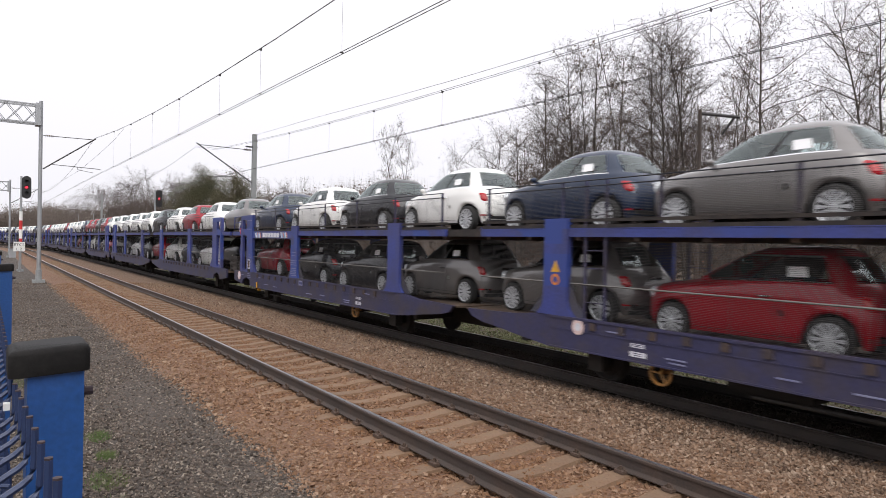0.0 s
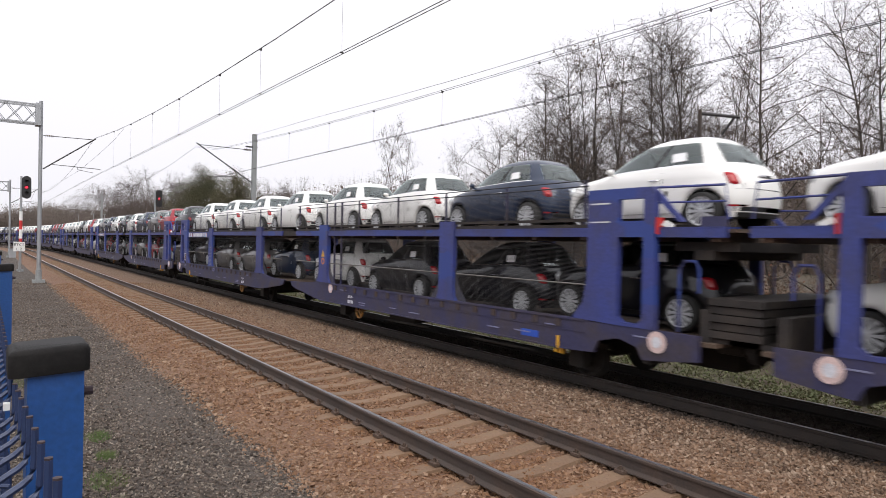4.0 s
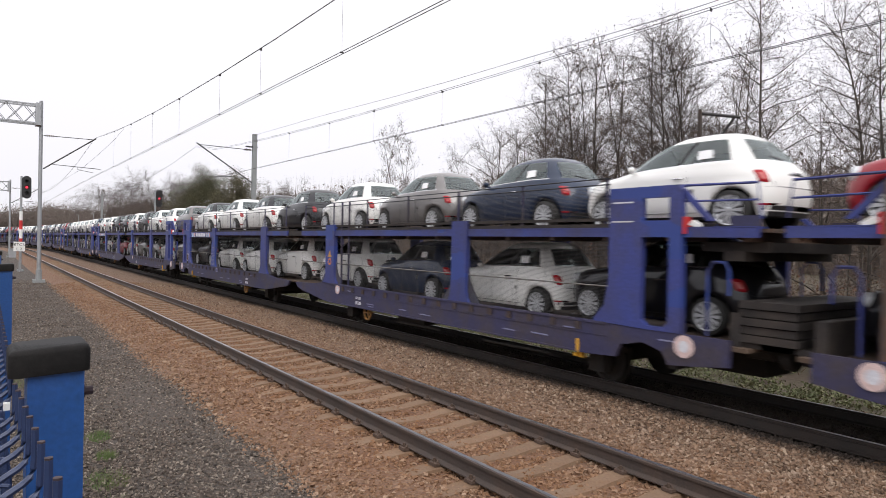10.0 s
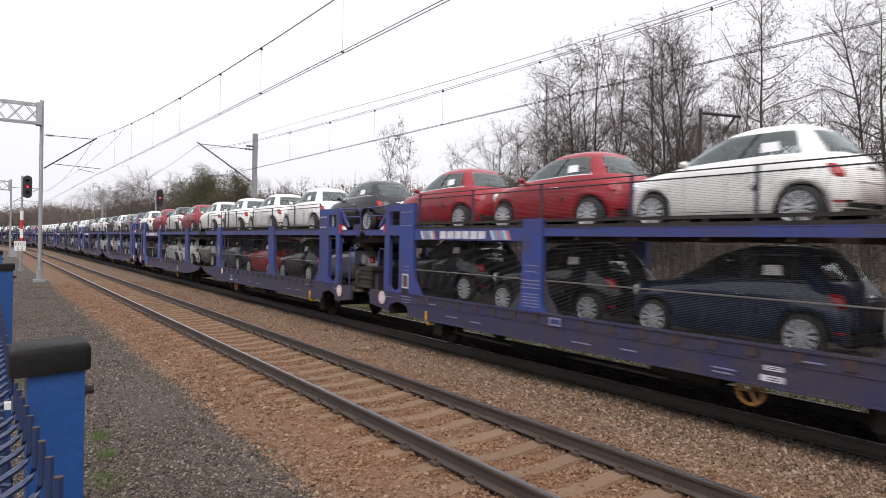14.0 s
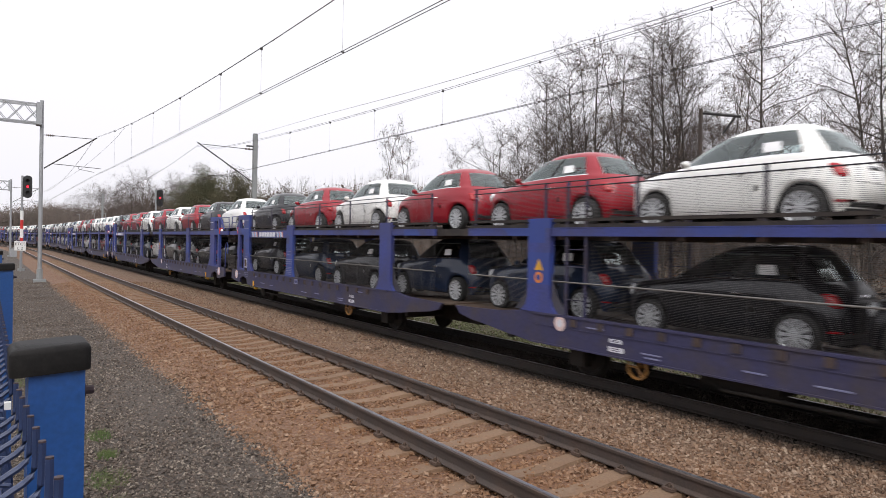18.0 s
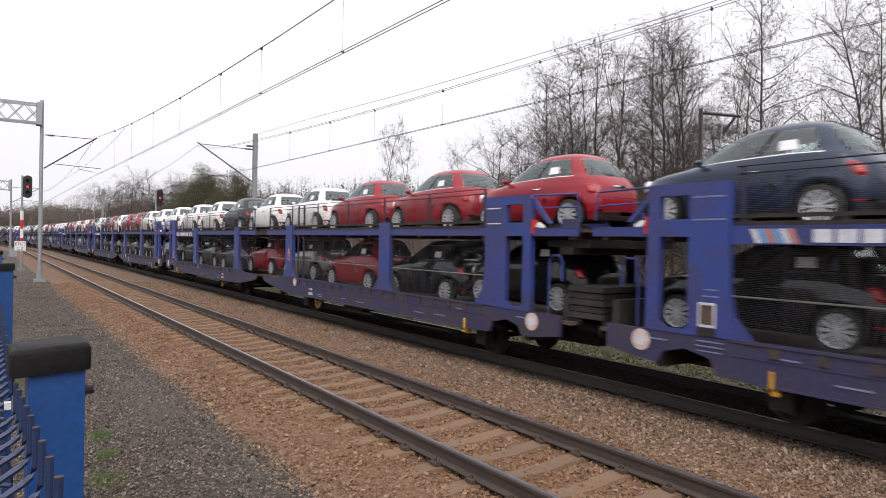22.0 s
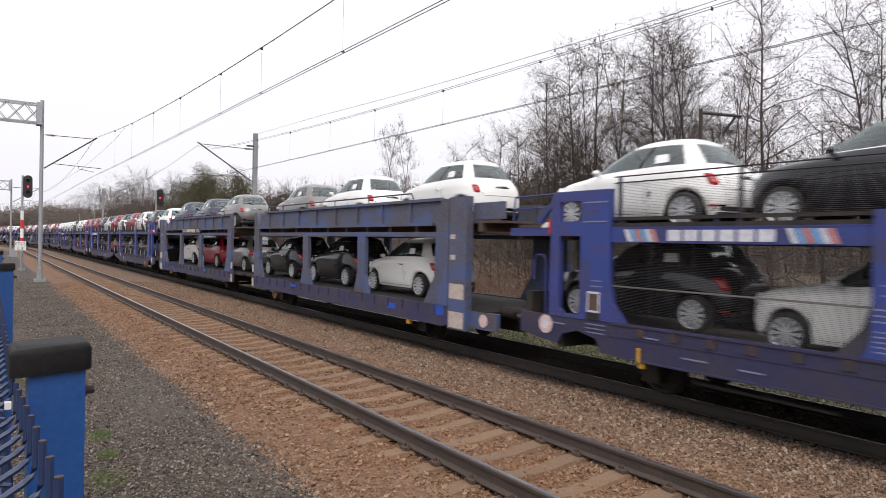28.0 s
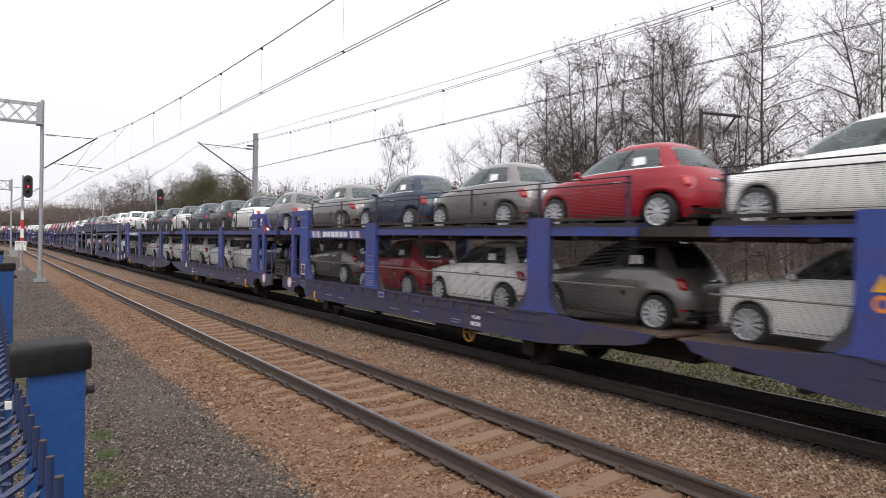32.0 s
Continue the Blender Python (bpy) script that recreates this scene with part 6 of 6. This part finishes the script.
def thicket(name, seed, x0, x1, s0, s1, n, high, leaf, label):
    """Arching stems with leaves: one mass of scrub."""
    rng = random.Random(seed)
    g = Geo()
    for _ in range(n):
        s = s0 + (s1 - s0) * rng.random() ** 1.25
        x = rng.uniform(x0, x1)
        p = on_line(x, s, -0.80)[0]
        h = high * rng.uniform(0.35, 1.0) * (0.8 + 0.2 * math.sin(0.9 * s) + 0.1 * math.sin(2.3 * s + x))
        az = rng.uniform(0, 6.283)
        d = Vector((math.cos(az) * 0.6, math.sin(az) * 0.6, 1.2)).normalized()
        pts = bend(rng, p, d, h * 1.25, 4, -0.12, 0.16)
        for i in range(4):
            twig(g, pts[i], pts[i] + (pts[i + 1] - pts[i]) * 1.2, 0.011 - 0.0018 * i)
        o = len(g.f)
        for i in range(1, 5):
            for _ in range(2):
                twig(g, pts[i], pts[i] + Vector((rng.gauss(0, 0.2), rng.gauss(0, 0.2), rng.gauss(0.05, 0.18))), 0.006)
        g.m = g.m[:len(g.f)]
        k = len(g.f)
        for i in range(2, 5):
            if rng.random() < 0.8:
                leaf_quads(rng, g, pts[i], 5, 0.15, 0.036)
        g.m[k:] = [1] * (len(g.f) - k)
    ob = part(name, g, [STEM, leaf])
    return tagged(ob, label, "scrub", kind="stuff")


thicket("bramble_thicket", 31, 15.4, 19.5, -4, 70, 4200, 2.75, LEAF_RUST, "tangled brown brambles with rust-red leaves beyond the train")
thicket("undergrowth", 32, 19.5, 31.6, -9, 55, 3400, 3.5, LEAF_BROWN, "dense brown undergrowth between the trees")
thicket("far_scrub", 33, 15.8, 42.0, 55, 250, 3400, 3.7, LEAF_BROWN, "brown scrub along the line in the distance")


def low_weeds(name, seed, x0, x1, s0, s1, n, size, material, label, up=0.10):
    rng = random.Random(seed)
    g = Geo()
    for _ in range(n):
        s = s0 + (s1 - s0) * rng.random() ** 1.6
        x = rng.uniform(x0, x1)
        if noise.noise((x * 0.9, s * 0.9, seed)) < -0.12:
            continue
        z = float(np.interp(x, [b[0] for b in BED], [b[1] for b in BED])) if x < 13.5 else -0.82
        c = Vector((x, s, z + abs(rng.gauss(0, up))))
        leaf_quads(rng, g, c, 5, size * 1.2, size)
    return tagged(part(name, g, material), label, "weeds", kind="stuff")


low_weeds("weeds", 41, 11.8, 15.6, 0, 57, 15000, 0.034, WEED, "low green and straw-coloured weeds beside the ballast", 0.13)


def blades(name, seed, patches, n):
    rng = random.Random(seed)
    g = Geo()
    for px, ps, r in patches:
        for _ in range(n):
            a, q = rng.uniform(0, 6.283), r * rng.random() ** 0.7
            p = Vector((px + q * math.cos(a), ps + 1.6 * q * math.sin(a), -0.365))
            twig(g, p, p + Vector((rng.gauss(0, 0.03), rng.gauss(0, 0.03), rng.uniform(0.03, 0.10))), 0.004)
    return tagged(part(name, g, GRASS), "small tufts of green grass in the gravel", "grass", kind="stuff")


blades("grass_tufts", 51, [(1.18, 9.03, 0.14), (1.05, 7.38, 0.20), (1.00, 6.55, 0.16), (1.15, 8.20, 0.10), (0.55, 9.69, 0.20), (0.40, 12.97, 0.25)], 420)

# far woods all round the end of the line; the haze is a paler base colour
FARWOOD = mat("distant brown wood", (0.165, 0.130, 0.112), 0.95, 0, 0.7, 0.12, 1.2, 0.0, (0.12, 0.105, 0.088))


def far_wood(seed, path, n, high):
    rng = random.Random(seed)
    g = Geo()
    for _ in range(n):
        u = rng.random() * (len(path) - 1)
        p = path[int(u)].lerp(path[int(u) + 1], u - int(u))
        h = high * (0.72 + 0.28 * noise.noise((u * 2.1, seed, 0.0)) + 0.18 * noise.noise((u * 7.3, seed, 3.0))) * rng.uniform(0.85, 1.1)
        c = p + Vector((rng.gauss(0, 5), rng.gauss(0, 5), 0))
        k = 0.86 * rng.random() ** 0.7
        leaf_quads(rng, g, c + Vector((rng.gauss(0, 1.2), 0, h * k)), 6, 0.8, 0.30)
        twig(g, c + Vector((0, 0, -1)), c + Vector((rng.gauss(0, 1.4), rng.gauss(0, 1.4), h * rng.uniform(0.75, 1.12))), 0.09)
    return g


wood_path = [Vector(p) for p in ((-150, 330, 0), (-90, 349, 0), (-45, 333, 0), (-12, 309, 0), (19, 291, 0), (42, 239, 0), (55, 188, 0), (63, 137, 0), (74, 97, 0), (84, 46, 0), (74, -1, 0), (63, -49, 0))]
tagged(part("far_woods", far_wood(61, wood_path, 46000, 18), FARWOOD), "brown autumn woods in the distance, haze in their colour", "woods", kind="stuff")

for x, sd, w, h, z in ((29.0, 121.1, 6.2, 5.1, 7.0), (30.0, 160.1, 8.2, 6.6, 8.8), (31.6, 191.3, 9.3, 6.6, 9.4), (25.3, 64.8, 2.7, 2.6, 4.6), (26.3, 70.5, 2.5, 2.4, 4.4)):
    far = tagged(new("tree"), "bare round-crowned brown tree far beyond the train", "tree", "trees beyond the train")
    part("trunk", TREES[3][0], None, far, at=Matrix.Diagonal((1.5, 1.5, z / 7, 1)))
    part("crown", leafy_crown(int(sd), w, w, h, 800 if w > 3 else 350), TWIG, far, "dense brown twigs", at=(0, 0, z))
    far.matrix_basis = Matrix.Translation(on_line(x, sd, -0.3)[0])

# woods out of view, added so the car sides mirror less bright sky
unseen_wood_path = [Vector(p) for p in ((60, -40, 0), (30, -60, 0), (-10, -62, 0), (-45, -40, 0), (-55, 0, 0), (-58, 50, 0), (-62, 110, 0), (-75, 180, 0), (-110, 260, 0), (-150, 330, 0))]
tagged(part("far_woods", far_wood(62, unseen_wood_path, 9000, 12), FARWOOD), "unseen brown woods added behind the camera", "woods", kind="stuff")


# ---- ballast stones, sleepers and rail fastenings ----
def stones(name, seed, n, xs, s_range, size, material, label, level, power=1.7, lumpy=False):
    """Loose broken stones lying on the bed, each a rough eight-faced lump."""
    rs = np.random.RandomState(seed)
    s = s_range[0] + (s_range[1] - s_range[0]) * rs.rand(n) ** power
    x = xs[0] + (xs[1] - xs[0]) * rs.rand(n)
    z = np.interp(x, [b[0] for b in level], [b[1] for b in level]) + rs.rand(n) * 0.020 - 0.004
    r = size * (0.45 + 0.9 * rs.rand(n) ** 2)
    if lumpy:
        base = np.array([(x, y, z) for x in (-1, 1) for y in (-1, 1) for z in (-1, 1)], float) * 0.62
        tri = np.array([(0, 1, 3), (0, 3, 2), (4, 6, 7), (4, 7, 5), (0, 4, 5), (0, 5, 1), (2, 3, 7), (2, 7, 6), (0, 2, 6), (0, 6, 4), (1, 5, 7), (1, 7, 3)])
    else:
        base = np.array([(1, 0, 0), (0, 1, 0), (-1, 0, 0), (0, -1, 0), (0, 0, 1), (0, 0, -1)], float)
        tri = np.array([(0, 1, 4), (1, 2, 4), (2, 3, 4), (3, 0, 4), (1, 0, 5), (2, 1, 5), (3, 2, 5), (0, 3, 5)])
    k = len(base)
    v = base[None] * (0.75 + 0.5 * rs.rand(n, k, 1)) + 0.17 * rs.randn(n, k, 3)
    tip = rs.randn(n, 3, 3) * 0.55 + np.eye(3)
    tip, _ = np.linalg.qr(tip)
    v = np.einsum("nij,nkj->nki", tip, v * (1.0, 0.85, 0.65)) * r[:, None, None] + np.stack([x, s, z], -1)[:, None, :]
    f = (np.arange(n)[:, None, None] * k + tri[None]).reshape(-1, 3)
    me = bpy.data.meshes.new(name)
    me.from_pydata(v.reshape(-1, 3).tolist(), [], f.tolist())
    me.materials.append(material)
    ob = new(name, me)
    return tagged(ob, label, "stones", kind="stuff")


def stone_mat(name, cols, rust=None):
    """Each stone its own shade; rust dust near the empty track."""
    m = bpy.data.materials.new(name)
    m.use_nodes = True
    n, l = m.node_tree.nodes, m.node_tree.links
    p = n["Principled BSDF"]
    p.inputs["Roughness"].default_value = 0.92
    geo, co, ramp, fine = (n.new("ShaderNode" + k) for k in ("NewGeometry", "TexCoord", "ValToRGB", "TexNoise"))
    fine.inputs["Scale"].default_value = 60
    el = ramp.color_ramp.elements
    el[0].color, el[1].color = (*cols[0], 1), (*cols[-1], 1)
    for i, c in enumerate(cols[1:-1]):
        el.new((i + 1) / (len(cols) - 1)).color = (*c, 1)
    l.new(geo.outputs["Random Per Island"], ramp.inputs["Fac"])
    last = ramp.outputs["Color"]
    if rust:
        xyz, sub, ab, big, sc, add, rr, mix = (n.new("ShaderNode" + k) for k in ("SeparateXYZ", "Math", "Math", "TexNoise", "Math", "Math", "MapRange", "Mix"))
        mix.data_type = "RGBA"
        sub.operation, sub.inputs[1].default_value, ab.operation = "SUBTRACT", NEAR - 0.5, "ABSOLUTE"
        big.inputs["Scale"].default_value, big.inputs["Detail"].default_value = 0.9, 7
        sc.operation, sc.inputs[1].default_value = "MULTIPLY", 2.4
        rr.inputs["From Min"].default_value, rr.inputs["From Max"].default_value = 1.2, 4.3
        rr.inputs["To Min"].default_value, rr.inputs["To Max"].default_value = 0.68, 0.14
        l.new(co.outputs["Object"], xyz.inputs["Vector"])
        l.new(co.outputs["Object"], big.inputs["Vector"])
        l.new(xyz.outputs["X"], sub.inputs[0])
        l.new(sub.outputs["Value"], ab.inputs[0])
        l.new(big.outputs["Fac"], sc.inputs[0])
        l.new(ab.outputs["Value"], add.inputs[0])
        l.new(sc.outputs["Value"], add.inputs[1])
        l.new(add.outputs["Value"], rr.inputs["Value"])
        l.new(rr.outputs["Result"], mix.inputs["Factor"])
        l.new(last, mix.inputs["A"])
        mix.inputs["B"].default_value = (*rust, 1)
        last = mix.outputs["Result"]
        last = oily_shade(n, l, xyz.outputs["X"], big.outputs["Fac"], last)
    val, hsv = n.new("ShaderNodeMapRange"), n.new("ShaderNodeHueSaturation")
    val.inputs["To Min"].default_value, val.inputs["To Max"].default_value = 0.55, 1.45
    l.new(co.outputs["Object"], fine.inputs["Vector"])
    l.new(fine.outputs["Fac"], val.inputs["Value"])
    l.new(val.outputs["Result"], hsv.inputs["Value"])
    l.new(last, hsv.inputs["Color"])
    l.new(hsv.outputs["Color"], p.inputs["Base Color"])
    return m


STONE = stone_mat("ballast stones", BALLAST_COLS + [(0.035, 0.022, 0.016), (0.195, 0.136, 0.096), (0.36, 0.28, 0.21), (0.125, 0.080, 0.054)], (0.190, 0.086, 0.033))
CHIP = stone_mat("gravel chips", [(0.020, 0.015, 0.012), (0.088, 0.067, 0.053), (0.140, 0.107, 0.085), (0.056, 0.042, 0.034), (0.072, 0.055, 0.045), (0.25, 0.21, 0.17), (0.10, 0.077, 0.062)])
stones("ballast_stones", 71, 105000, (2.35, 11.7), (2.3, 38), 0.029, STONE, "broken rust-stained ballast stones between the rails", BED, 1.9, True)
stones("gravel_chips", 72, 80000, (0.12, 2.9), (3.7, 43), 0.020, CHIP, "dark gravel chips on the path", [(-3, -0.40), (0.3, -0.350), (2.7, -0.333)], 2.0)
stones("large_stones", 73, 260, (0.4, 8.4), (3.2, 20), 0.046, STONE, "larger loose stones on the ballast", BED, 1.2, True)

SLEEPER = Geo()
vs, fs = [], []
SLEEPER_TOP = ((-1.25, -0.225), (-1.0, -0.192), (-0.55, -0.188), (-0.42, -0.200), (-0.18, -0.226), (0.18, -0.226), (0.42, -0.200), (0.55, -0.188), (1.0, -0.192), (1.25, -0.225))
for y in (-0.14, -0.10, 0.10, 0.14):
    for x, z in SLEEPER_TOP:
        vs.append((x, y, z - (0.09 if abs(y) > 0.11 else 0)))
fs = [(j * 10 + i, j * 10 + i + 1, (j + 1) * 10 + i + 1, (j + 1) * 10 + i) for j in range(3) for i in range(9)]
fs += [(0, 10, 20, 30), (39, 29, 19, 9)]
SLEEPER_MESH = SLEEPER.add(vs, fs).mesh("sleeper", CONCRETE)
CLIPS = Geo()
for sx in (-1, 1):
    for d in (-1, 1):
        x = sx * 0.7525 + d * 0.095
        CLIPS.box(x - 0.035, x + 0.035, -0.06, 0.06, -0.182, -0.150).tube([(x, -0.05, -0.150), (x - d * 0.03, -0.02, -0.135), (x - d * 0.03, 0.03, -0.135), (x, 0.05, -0.150)], 0.011, 5)
        CLIPS.tube([(x, 0.0, -0.15), (x, 0.0, -0.105)], 0.016, 6)
CLIP_MESH = CLIPS.mesh("fastening", CLIP)
rng = random.Random(3)
for track, x, n, s0, lift in ((near_track, NEAR, 130, -6.965, 0.0), (far_track, FAR, 18, -7.0, FAR_Z)):
    for i in range(n):
        p, a = on_line(x + rng.uniform(-0.02, 0.02), s0 + 0.6 * i + rng.uniform(-0.012, 0.012), lift + rng.uniform(-0.010, 0.002))
        sl = new("sleeper", SLEEPER_MESH)
        sl.parent = track
        sl.matrix_basis = Matrix.Translation(p) @ Matrix.Rotation(a + radians(rng.uniform(-0.8, 0.8)), 4, "Z")
        if 12 <= i < 48 and track is near_track:
            part("fastening", CLIP_MESH, None, sl)


# ---- what moves: the whole train rolls away along the line, picking up speed a little ----
def run(t):
    """Metres ahead of the camera, along the line, of the first wagon's joint."""
    return 10.7083 + 10.043882 * t - 0.01439845 * t ** 2 + 0.00324985 * t ** 3 - 0.00012423177 * t ** 4 + 0.000001499023 * t ** 5


TIMES = [0, 2, 4, 6, 8, 10, 12, 14, 16, 18, 20, 22, 24, 26, 28, 30, 32]


SPINS = [i / FPS for i in range(int(32 * FPS) + 1)]


def motions():
    for thing, ahead, z in RUN:
        rows = []
        for t in TIMES:
            p, a = on_line(FAR, run(t) + ahead, FAR_Z + z)
            rows.append((t, Matrix.Translation(p) @ Matrix.Rotation(a, 4, "Z")))
        walk(thing, rows)
        if thing.name.startswith("car_carrier_wagon") and -75 < ahead + 372 < 385:
            for wheels in [c for c in thing.children if c.name.startswith("wheelset")]:
                at = wheels.matrix_basis.translation.copy()
                walk(wheels, [(t, Matrix.Translation(at) @ Matrix.Rotation(-run(t) / 0.37, 4, "X")) for t in SPINS])


motions()
